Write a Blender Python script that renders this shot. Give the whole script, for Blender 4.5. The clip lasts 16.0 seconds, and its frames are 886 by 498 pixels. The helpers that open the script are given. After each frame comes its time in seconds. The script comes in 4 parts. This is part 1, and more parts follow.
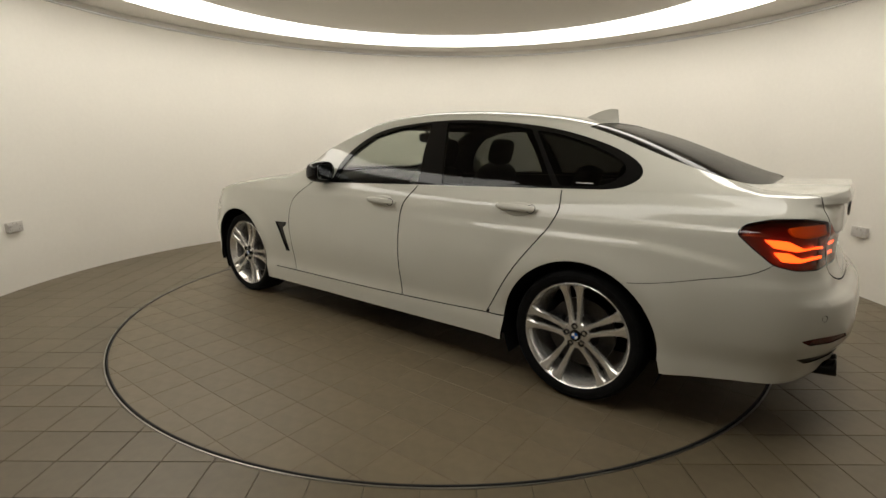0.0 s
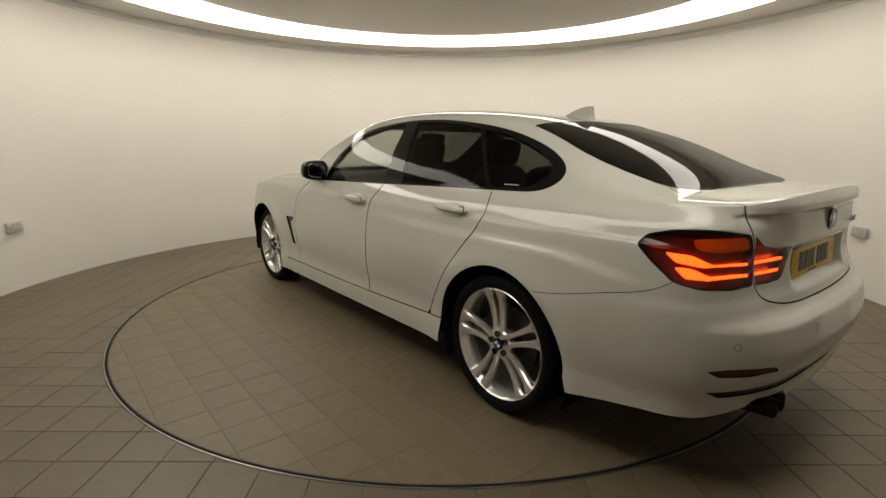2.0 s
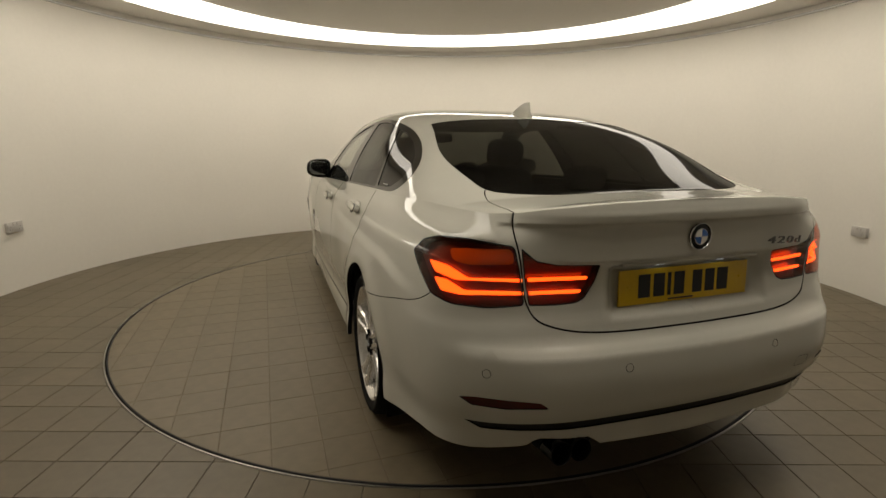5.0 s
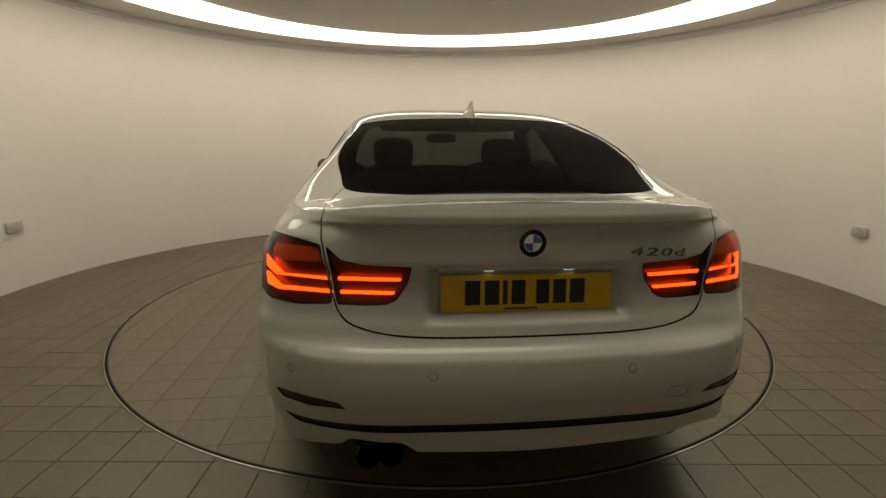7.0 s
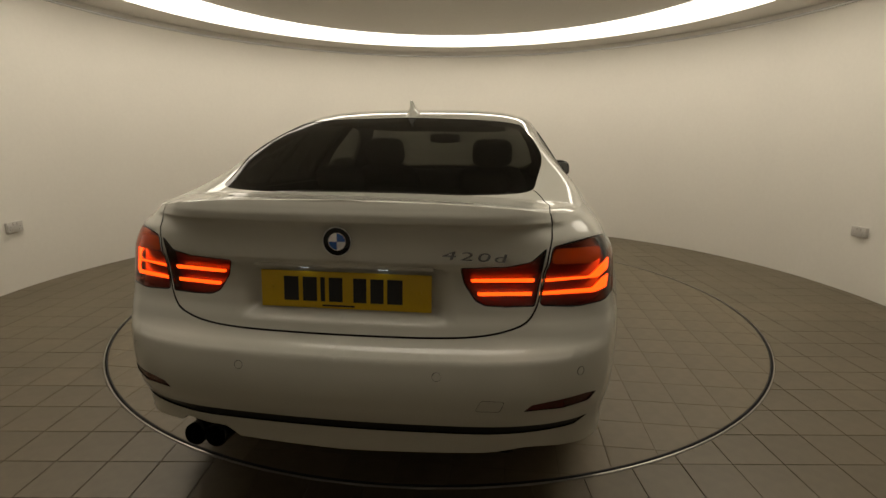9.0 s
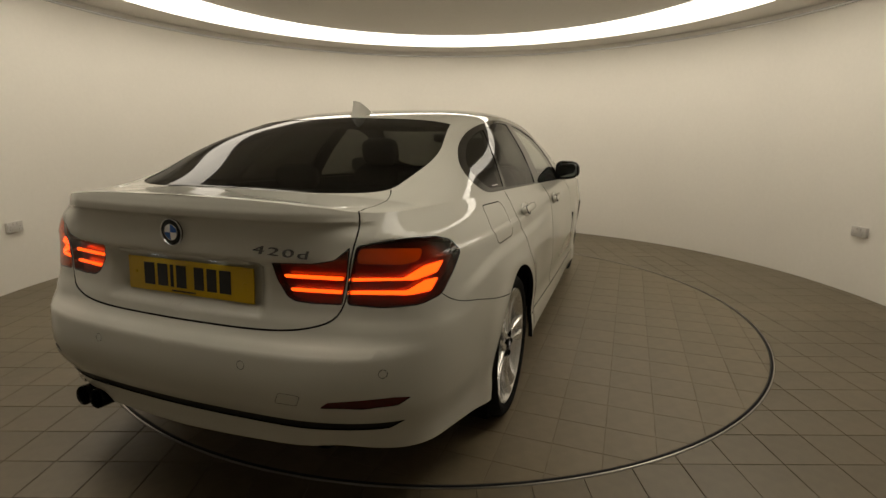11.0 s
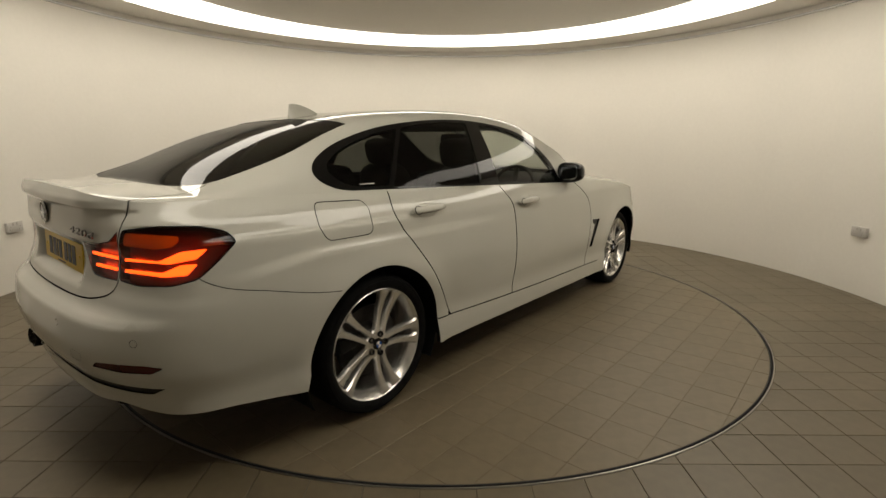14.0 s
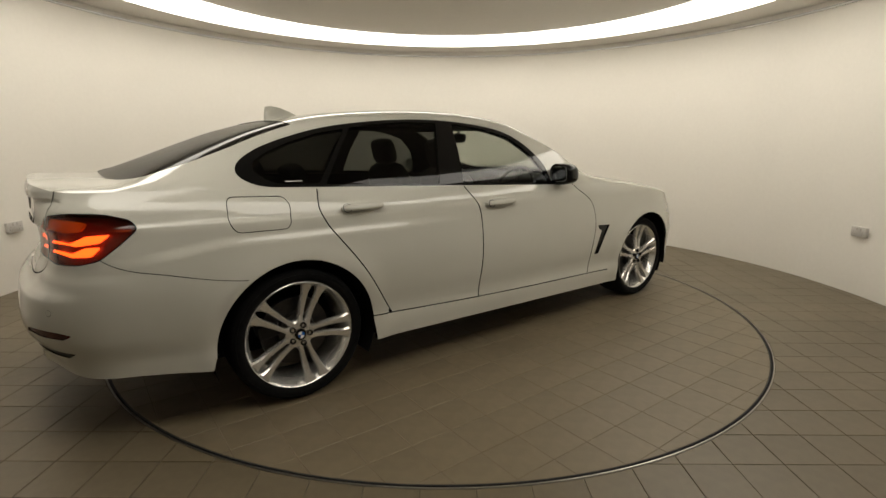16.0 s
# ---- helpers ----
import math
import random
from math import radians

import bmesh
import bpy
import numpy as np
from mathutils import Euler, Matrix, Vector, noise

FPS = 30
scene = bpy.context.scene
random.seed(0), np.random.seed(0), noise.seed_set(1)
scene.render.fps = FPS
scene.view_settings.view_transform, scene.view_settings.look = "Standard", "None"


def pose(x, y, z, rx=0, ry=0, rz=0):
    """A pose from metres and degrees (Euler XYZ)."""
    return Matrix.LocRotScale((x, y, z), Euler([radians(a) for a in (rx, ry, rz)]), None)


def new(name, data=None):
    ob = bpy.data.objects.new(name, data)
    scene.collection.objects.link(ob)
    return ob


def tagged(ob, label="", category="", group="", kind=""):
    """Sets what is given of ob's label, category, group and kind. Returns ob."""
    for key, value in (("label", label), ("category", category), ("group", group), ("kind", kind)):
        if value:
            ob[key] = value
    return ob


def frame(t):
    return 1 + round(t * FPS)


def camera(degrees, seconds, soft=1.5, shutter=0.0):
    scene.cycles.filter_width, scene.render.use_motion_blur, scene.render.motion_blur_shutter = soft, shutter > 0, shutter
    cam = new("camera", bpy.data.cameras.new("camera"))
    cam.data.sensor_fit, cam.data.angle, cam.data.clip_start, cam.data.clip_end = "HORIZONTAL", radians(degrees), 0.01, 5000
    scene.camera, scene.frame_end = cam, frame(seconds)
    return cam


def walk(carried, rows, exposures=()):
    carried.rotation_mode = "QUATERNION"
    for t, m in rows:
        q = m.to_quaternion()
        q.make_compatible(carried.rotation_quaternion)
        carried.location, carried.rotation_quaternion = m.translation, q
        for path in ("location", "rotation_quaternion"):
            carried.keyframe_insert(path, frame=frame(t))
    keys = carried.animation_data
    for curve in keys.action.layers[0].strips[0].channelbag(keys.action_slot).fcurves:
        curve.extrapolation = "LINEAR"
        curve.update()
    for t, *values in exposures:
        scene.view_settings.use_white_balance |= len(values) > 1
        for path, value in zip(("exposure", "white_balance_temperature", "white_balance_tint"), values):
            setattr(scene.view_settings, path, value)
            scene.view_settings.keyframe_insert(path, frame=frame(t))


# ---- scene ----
cam = camera(83.19, 16.0)
EYE = pose(0, -3.771, 1.206, 90 - 12.104, 0, -0.258) @ pose(0, 0, 0, 0, 0, 0.432)
walk(cam, [(0, EYE), (16.0, EYE)], exposures=[(0, 0.0, 6150, 10), (2.0, -0.05, 6250, 10), (3.5, -0.13, 6420, 10), (5.2, -0.32, 6600, 10), (7.0, -0.48, 6750, 10), (8.0, -0.5, 6800, 10), (9.0, -0.48, 6740, 10), (11.0, -0.45, 6720, 10), (12.5, -0.33, 6650, 10), (13.5, -0.2, 6600, 10), (14.5, -0.11, 6440, 10), (16.0, -0.03, 6320, 10)])

# ---- world and light ----
world = bpy.data.worlds.new("world")
scene.world = world
world.use_nodes = True
world.node_tree.nodes["Background"].inputs[0].default_value = (0.0, 0.0, 0.0, 1)
RING_LIGHT = 4.7
RING_TINT = (1.0, 0.925, 0.80)

RATE, START = -6.61856, 142.346
CENTRE = Vector((-0.01, 0.09, 0))
WALL_R, CEIL_Z = 3.43, 2.412


# ---- materials ----
def material(name, base, rough=0.5, metal=0.0, coat=0.0, grain=0.0, scale=40.0, bump=0.0, bump_scale=200.0, stain=0.0, stain_scale=2.0, island=0.0, spec=0.5):
    """A surface with fine grain, broad stains, a little relief, and change from piece to piece."""
    m = bpy.data.materials.new(name)
    m.use_nodes = True
    n, l = m.node_tree.nodes, m.node_tree.links
    s = n["Principled BSDF"]
    s.inputs["Roughness"].default_value, s.inputs["Metallic"].default_value, s.inputs["Coat Weight"].default_value = rough, metal, coat
    s.inputs["Coat Roughness"].default_value = 0.02
    s.inputs["Specular IOR Level"].default_value = spec
    co = n.new("ShaderNodeTexCoord")

    def tex(sc, det):
        t = n.new("ShaderNodeTexNoise")
        t.inputs["Scale"].default_value, t.inputs["Detail"].default_value = sc, det
        l.new(co.outputs["Object"], t.inputs["Vector"])
        return t.outputs["Fac"]

    def times(a, lo, hi):
        r = n.new("ShaderNodeMapRange")
        r.inputs["From Min"].default_value, r.inputs["From Max"].default_value = 0.25, 0.75
        r.inputs["To Min"].default_value, r.inputs["To Max"].default_value = lo, hi
        l.new(a, r.inputs["Value"])
        return r.outputs[0]
    factors = []
    if grain:
        factors.append(times(tex(scale, 6), 1 - grain, 1 + grain))
    if stain:
        factors.append(times(tex(stain_scale, 3), 1 - stain, 1 + stain))
    if island:
        info = n.new("ShaderNodeObjectInfo")
        geo = n.new("ShaderNodeNewGeometry")
        for o in (info.outputs["Random"], geo.outputs["Random Per Island"]):
            r = n.new("ShaderNodeMapRange")
            r.inputs["To Min"].default_value, r.inputs["To Max"].default_value = 1 - island, 1 + island
            l.new(o, r.inputs["Value"])
            factors.append(r.outputs[0])
    if factors:
        f = factors[0]
        for g in factors[1:]:
            k = n.new("ShaderNodeMath")
            k.operation = "MULTIPLY"
            l.new(f, k.inputs[0]), l.new(g, k.inputs[1])
            f = k.outputs[0]
        v = n.new("ShaderNodeVectorMath")
        v.operation = "SCALE"
        v.inputs[0].default_value = base
        l.new(f, v.inputs["Scale"])
        l.new(v.outputs[0], s.inputs["Base Color"])
        q = n.new("ShaderNodeMath")
        q.operation = "MULTIPLY_ADD"
        q.use_clamp = True
        q.inputs[1].default_value, q.inputs[2].default_value = -0.3 * rough, 1.3 * rough
        l.new(f, q.inputs[0]), l.new(q.outputs[0], s.inputs["Roughness"])
    else:
        s.inputs["Base Color"].default_value = (*base, 1)
    if bump:
        b = n.new("ShaderNodeBump")
        b.inputs["Strength"].default_value, b.inputs["Distance"].default_value = bump, 0.002
        l.new(tex(bump_scale, 4), b.inputs["Height"]), l.new(b.outputs[0], s.inputs["Normal"])
    return m


def glow(name, colour, strength):
    m = bpy.data.materials.new(name)
    m.use_nodes = True
    s = m.node_tree.nodes["Principled BSDF"]
    s.inputs["Base Color"].default_value = (*colour, 1)
    s.inputs["Emission Color"].default_value, s.inputs["Emission Strength"].default_value = (*colour, 1), strength
    return m


def pane_glass(name, tint, ior=1.5, rough=0.0, grazing=1.0):
    """A thin pane: what lies behind shows through the tint, and the surface reflects by its angle."""
    m = bpy.data.materials.new(name)
    m.use_nodes = True
    n, l = m.node_tree.nodes, m.node_tree.links
    n.remove(n["Principled BSDF"])
    clear, gloss, mix, face = n.new("ShaderNodeBsdfTransparent"), n.new("ShaderNodeBsdfGlossy"), n.new("ShaderNodeMixShader"), n.new("ShaderNodeLayerWeight")
    power, fres = n.new("ShaderNodeMath"), n.new("ShaderNodeMapRange")
    clear.inputs[0].default_value = (*tint, 1)
    gloss.inputs["Roughness"].default_value = rough
    face.inputs["Blend"].default_value = 0.5
    power.operation, power.inputs[1].default_value = "POWER", 5.0
    fres.inputs["To Min"].default_value = ((ior - 1) / (ior + 1)) ** 2 * 1.1
    fres.inputs["To Max"].default_value = grazing
    l.new(face.outputs["Facing"], power.inputs[0]), l.new(power.outputs[0], fres.inputs["Value"])
    l.new(fres.outputs[0], mix.inputs[0]), l.new(clear.outputs[0], mix.inputs[1]), l.new(gloss.outputs[0], mix.inputs[2])
    l.new(mix.outputs[0], n["Material Output"].inputs[0])
    return m


PLASTER = material("painted_plaster", (0.78, 0.75, 0.685), 0.7, grain=0.015, scale=30, stain=0.02, stain_scale=1.2, bump=0.15, bump_scale=90)
CEILING = material("ceiling_paint", (0.74, 0.71, 0.66), 0.75, grain=0.02, scale=25, stain=0.02, stain_scale=1.0, bump=0.12, bump_scale=90)
PASSAGE = material("grey_paint", (0.53, 0.51, 0.47), 0.7, grain=0.04, scale=30, stain=0.06, stain_scale=1.2)
TILE = material("porcelain_tile", (0.117, 0.093, 0.056), 0.42, grain=0.09, scale=22, stain=0.16, stain_scale=1.3, bump=0.12, bump_scale=160, island=0.035)
TABLE_TILE = material("worn_porcelain_tile", (0.150, 0.119, 0.072), 0.46, grain=0.10, scale=18, stain=0.14, stain_scale=1.1, bump=0.12, bump_scale=160, island=0.02)
WORN_GROUT = material("filled_grout", (0.135, 0.107, 0.066), 0.85, grain=0.25, scale=14, stain=0.3, stain_scale=3.0)
GROUT = material("dark_grout", (0.096, 0.077, 0.050), 0.9, grain=0.2, scale=60)
STEEL = material("brushed_steel", (0.38, 0.36, 0.33), 0.3, 1.0, grain=0.08, scale=80)
RUBBER = material("black_rubber", (0.012, 0.012, 0.012), 0.7, grain=0.15, scale=60, bump=0.2)
TYRE = material("tyre_rubber", (0.005, 0.005, 0.005), 0.8, spec=0.12, grain=0.2, scale=50, bump=0.3, bump_scale=120)
SOCKET = material("socket_plastic", (0.50, 0.48, 0.45), 0.35, grain=0.01, scale=60)
PAINT = material("white_car_paint", (0.535, 0.525, 0.462), 0.5, spec=0.0, coat=1.0, grain=0.012, scale=6)
# black for underside parts, and for the shade put into the panel gaps
DARK = material("dark_underbody_and_gap_shade", (0.006, 0.006, 0.006), 0.9, spec=0.1, grain=0.2, scale=30)
GLOSSBLACK = material("gloss_black_trim", (0.004, 0.004, 0.004), 0.03, spec=0.28, grain=0.1, scale=40)
SATINBLACK = material("satin_black_plastic", (0.008, 0.008, 0.008), 0.5, spec=0.25, grain=0.15, scale=60, bump=0.15)
ALLOY = material("silver_alloy", (0.72, 0.705, 0.67), 0.24, 0.75, coat=0.6, grain=0.03, scale=50)
DISC = material("brake_iron", (0.07, 0.066, 0.064), 0.4, 1.0, grain=0.15, scale=90)
CHROME = material("chrome", (0.70, 0.70, 0.70), 0.12, 1.0, grain=0.02, scale=60)
BADGE = material("badge_chrome", (0.16, 0.16, 0.16), 0.12, 1.0, grain=0.03, scale=60)
PLATE = material("yellow_plate", (0.72, 0.47, 0.012), 0.4, grain=0.03, scale=60)
INK = material("black_ink", (0.012, 0.012, 0.012), 0.5, grain=0.1, scale=60)
BLUE = material("blue_enamel", (0.02, 0.10, 0.38), 0.2, coat=1.0, grain=0.03, scale=60)
ENAMEL = material("white_enamel", (0.82, 0.82, 0.82), 0.2, coat=1.0, grain=0.02, scale=60)
LEATHER = material("black_leather", (0.008, 0.0075, 0.007), 0.6, spec=0.2, grain=0.2, scale=70, bump=0.3)
CABIN = material("cabin_trim", (0.008, 0.008, 0.008), 0.8, spec=0.15, grain=0.2, scale=50)
REFLECTOR = material("red_reflector", (0.07, 0.005, 0.004), 0.25, coat=0.2, grain=0.1, scale=120)
AMBER = material("amber_lens", (0.62, 0.34, 0.02), 0.25, coat=1.0, grain=0.1, scale=90)
LAMP_INSIDE = material("red_lamp_housing", (0.075, 0.004, 0.003), 0.3, coat=0.5, grain=0.2, scale=90)
GLASS_FRONT = pane_glass("clear_glass", (0.72, 0.75, 0.71))
GLASS_REAR = pane_glass("privacy_glass", (0.105, 0.108, 0.098), 1.34, grazing=0.65)
GLASS_BACK = pane_glass("dark_privacy_glass", (0.088, 0.086, 0.074), 1.3, grazing=0.55)
LENS = pane_glass("red_lens", (0.92, 0.37, 0.20))
MIRROR = material("mirror_glass", (0.22, 0.235, 0.24), 0.03, 1.0)
RING = glow("ring_light_panel", RING_TINT, RING_LIGHT)
LED_RED = glow("tail_light_led", (1.0, 0.17, 0.022), 4.3)
LED_WHITE = glow("plate_lamp_led", (0.85, 0.93, 1.0), 1.6)


# ---- mesh helpers ----
def make(name, bm, mat, parent=None, label="", smooth=None):
    """Links a bmesh as one object, under a parent if there is one."""
    me = bpy.data.meshes.new(name)
    bm.normal_update()
    bm.to_mesh(me)
    bm.free()
    me.materials.append(mat)
    if smooth is not None:
        me.shade_smooth()
        me.set_sharp_from_angle(angle=radians(smooth))
    ob = new(name, me)
    ob.parent = parent
    if label:
        tagged(ob, label)
    return ob


def part(name, bm, mat, parent, label="", smooth=35):
    return make(name, bm, mat, parent, label, smooth)


def box(bm, size, m=Matrix(), bevel=0.0, segments=2):
    r = bmesh.ops.create_cube(bm, size=1, matrix=m @ Matrix.Diagonal((*size, 1)))
    if bevel:
        es = list({e for v in r["verts"] for e in v.link_edges})
        bmesh.ops.bevel(bm, geom=es, offset=bevel, segments=segments, affect="EDGES", profile=0.5)
    return bm


def lathe(bm, profile, count=64, m=Matrix(), close=False):
    """Turns a profile of (radius, height) about z."""
    rings = []
    for r, z in profile:
        rings.append([bm.verts.new(m @ Vector((r * math.cos(2 * math.pi * i / count), r * math.sin(2 * math.pi * i / count), z))) for i in range(count)])
    pairs = list(zip(rings, rings[1:])) + ([(rings[-1], rings[0])] if close else [])
    for a, b in pairs:
        for i in range(count):
            bm.faces.new((a[i], a[(i + 1) % count], b[(i + 1) % count], b[i]))
    return rings


def capped(bm, profile, count=48, m=Matrix()):
    rings = lathe(bm, profile, count, m)
    bm.faces.new(list(reversed(rings[0])))
    bm.faces.new(rings[-1])
    return bm


def solid(name, points, faces, mat, parent=None, label="", normals=None):
    """A mesh from computed points, with the surface's own normals where given."""
    me = bpy.data.meshes.new(name)
    me.from_pydata([tuple(p) for p in points], [], [tuple(f) for f in faces])
    me.materials.append(mat)
    # folded edges of painted panels turn black, a coloured-in shade for the gaps
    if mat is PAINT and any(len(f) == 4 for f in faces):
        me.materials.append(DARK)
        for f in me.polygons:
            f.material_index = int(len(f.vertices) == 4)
    me.shade_smooth()
    if normals is not None:
        me.normals_split_custom_set_from_vertices([tuple(n) for n in normals])
    ob = new(name, me)
    ob.parent = parent
    if label:
        tagged(ob, label)
    return ob


# ---- the room ----
def ring_sheet(name, r0, r1, z, mat, up, a0=0.0, a1=360.0, count=160, thick=0.02):
    """A flat ring about the room's middle, with thickness."""
    bm = bmesh.new()
    whole = a1 - a0 >= 359.9
    rows = []
    for i in range(count + (0 if whole else 1)):
        a = radians(a0 + (a1 - a0) * i / count)
        c, s = math.cos(a), math.sin(a)
        t = thick if up else -thick
        rows.append([bm.verts.new(CENTRE + Vector((c * r, s * r, zz))) for r, zz in ((r0, z), (r1, z), (r1, z - t), (r0, z - t))])
    n = len(rows)
    for i in range(n if whole else n - 1):
        a, b = rows[i], rows[(i + 1) % n]
        for k in range(4):
            bm.faces.new((a[k], b[k], b[(k + 1) % 4], a[(k + 1) % 4]))
    bmesh.ops.recalc_face_normals(bm, faces=bm.faces)
    return make(name, bm, mat, smooth=30)


def build_room():
    gap = 60.0
    bm = bmesh.new()
    n = 150
    rows = []
    for i in range(n + 1):
        a = radians(-90 + gap + (360 - 2 * gap) * i / n)
        c, s = math.cos(a), math.sin(a)
        rows.append([bm.verts.new(CENTRE + Vector((c * r, s * r, z))) for r, z in ((WALL_R, -0.02), (WALL_R, 2.6), (WALL_R + 0.12, 2.6), (WALL_R + 0.12, -0.02))])
    for a, b in zip(rows, rows[1:]):
        for k in range(4):
            bm.faces.new((a[k], b[k], b[(k + 1) % 4], a[(k + 1) % 4]))
    for e in (rows[0], rows[-1]):
        bm.faces.new(e)
    bmesh.ops.recalc_face_normals(bm, faces=bm.faces)
    tagged(make("wall_round", bm, PLASTER, smooth=30), "curved off-white painted plaster studio wall", "wall", kind="structure")
    # the plain passage in which the camera stands
    hw = WALL_R * math.sin(radians(gap))
    y0 = CENTRE.y - WALL_R * math.cos(radians(gap))
    for nm, size, at in (("wall_passage_west", (0.12, 3.2, 2.62), (-hw - 0.06, y0 - 1.6, 1.29)), ("wall_passage_east", (0.12, 3.2, 2.62), (hw + 0.06, y0 - 1.6, 1.29)),
                         ("wall_passage_end", (2 * hw + 0.24, 0.12, 2.62), (0, y0 - 3.26, 1.29))):
        bm = bmesh.new()
        box(bm, size, Matrix.Translation(at))
        tagged(make(nm, bm, PASSAGE), "plain pale grey painted passage wall", "wall", kind="structure")
    bm = bmesh.new()
    box(bm, (2 * hw + 0.24, 3.6, 0.1), Matrix.Translation((0, y0 - 1.5, 2.66)))
    tagged(make("ceiling_passage", bm, PASSAGE), "plain pale grey passage ceiling", "ceiling", kind="structure")
    # ceiling: outer ring, recessed light, middle disc
    tagged(ring_sheet("ceiling_ring", 2.915, WALL_R - 0.012, CEIL_Z, CEILING, False, thick=0.05), "off-white outer ceiling ring along the wall", "ceiling", kind="structure")
    tagged(ring_sheet("ceiling_upper", 2.25, WALL_R + 0.14, CEIL_Z + 0.10, CEILING, False, thick=0.05), "off-white ceiling above the light ring", "ceiling", kind="structure")
    bm = bmesh.new()
    capped(bm, [(2.300, CEIL_Z + 0.055), (2.300, CEIL_Z)], 160, Matrix.Translation(CENTRE))
    bmesh.ops.recalc_face_normals(bm, faces=bm.faces)
    tagged(make("ceiling_disc", bm, CEILING, smooth=30), "round off-white middle ceiling panel", "ceiling", kind="structure")
    lamp = tagged(new("ring_light"), "glowing white ring light recessed in the ceiling", "ceiling light")
    lamp.location = CENTRE
    bm = bmesh.new()
    rings = lathe(bm, [(2.311, CEIL_Z - 0.006), (2.318, CEIL_Z - 0.018), (2.330, CEIL_Z - 0.024), (2.876, CEIL_Z - 0.024), (2.890, CEIL_Z - 0.018), (2.900, CEIL_Z - 0.006), (2.900, CEIL_Z + 0.03), (2.311, CEIL_Z + 0.03)], 160, close=True)
    bmesh.ops.recalc_face_normals(bm, faces=bm.faces)
    part("diffuser", bm, RING, lamp, "glowing white translucent diffuser")
    for r, nm in ((2.3055, "inner_rim"), (2.9075, "outer_rim")):
        bm = bmesh.new()
        lathe(bm, [(r - 0.004, CEIL_Z + 0.02), (r - 0.004, CEIL_Z - 0.003), (r + 0.004, CEIL_Z - 0.003), (r + 0.004, CEIL_Z + 0.02)], 160)
        bmesh.ops.recalc_face_normals(bm, faces=bm.faces)
        part(nm, bm, ENAMEL, lamp, "thin white metal rim")
    # the bead at the top of the wall
    bm = bmesh.new()
    prof = [(WALL_R - 0.016 + 0.022 * math.cos(a), CEIL_Z - 0.055 + 0.011 * math.sin(a)) for a in [k * math.pi / 4 for k in range(8)]]
    lathe(bm, prof, 160, Matrix.Translation(CENTRE), close=True)
    bmesh.ops.recalc_face_normals(bm, faces=bm.faces)
    tagged(make("trim_bead", bm, ENAMEL, smooth=60), "thin white bead between wall and ceiling", "trim", kind="structure")


def build_socket(x, y, z):
    """A double wall socket that faces the middle of the room."""
    rz = math.degrees(math.atan2(CENTRE.y - y, CENTRE.x - x))
    m = pose(x, y, z, 0, 0, rz)
    ob = tagged(new("wall_socket"), "white plastic double socket on the curved wall", "socket", "sockets on the wall")
    ob.matrix_basis = m
    bm = bmesh.new()
    box(bm, (0.024, 0.136, 0.078), Matrix.Translation((0.0, 0, 0)), 0.005)
    part("back_box", bm, SOCKET, ob)
    bm = bmesh.new()
    box(bm, (0.008, 0.140, 0.082), Matrix.Translation((0.015, 0, 0)), 0.003)
    part("faceplate", bm, SOCKET, ob)
    for s in (-1, 1):
        bm = bmesh.new()
        box(bm, (0.007, 0.013, 0.021), pose(0.0195, s * 0.018, 0.024, 0, 6, 0), 0.002)
        part("rocker_switch", bm, SOCKET, ob)
        for dy, dz, w, h in ((0, 0.012, 0.004, 0.008), (-0.011, -0.012, 0.007, 0.004), (0.011, -0.012, 0.007, 0.004)):
            bm = bmesh.new()
            box(bm, (0.002, w, h), Matrix.Translation((0.0187, s * 0.044 + dy, -0.006 + dz)))
            part("pin_hole", bm, INK, ob)


TILE_STEP = 0.2


def clip(poly, inside, cut):
    out = []
    for a, b in zip(poly, poly[1:] + poly[:1]):
        if inside(a):
            out.append(a)
        if inside(a) != inside(b):
            out.append(cut(a, b))
    return out


def clip_half(poly, n, d):
    """Keeps the side of a line where n.p <= d."""
    f = lambda p: p[0] * n[0] + p[1] * n[1] - d
    return clip(poly, lambda p: f(p) <= 0, lambda a, b: tuple(np.array(a) + (np.array(b) - np.array(a)) * (f(a) / (f(a) - f(b)))))


def tile_piece(poly, top=0.0, depth=0.008, edge=0.0012):
    """Points and faces of one tile with worn upper edges."""
    c = np.mean(poly, axis=0)
    pts, n = [], len(poly)
    for p in poly:
        v = np.array(p) - c
        inner = np.array(p) - v / max(np.hypot(*v), 1e-6) * edge * 1.5
        pts += [(p[0], p[1], top - depth), (p[0], p[1], top - edge), (inner[0], inner[1], top)]
    faces = [[3 * i + 2 for i in range(n)]]
    for i in range(n):
        j = (i + 1) % n
        faces += [[3 * i, 3 * j, 3 * j + 1, 3 * i + 1], [3 * i + 1, 3 * j + 1, 3 * j + 2, 3 * i + 2]]
    return pts, faces


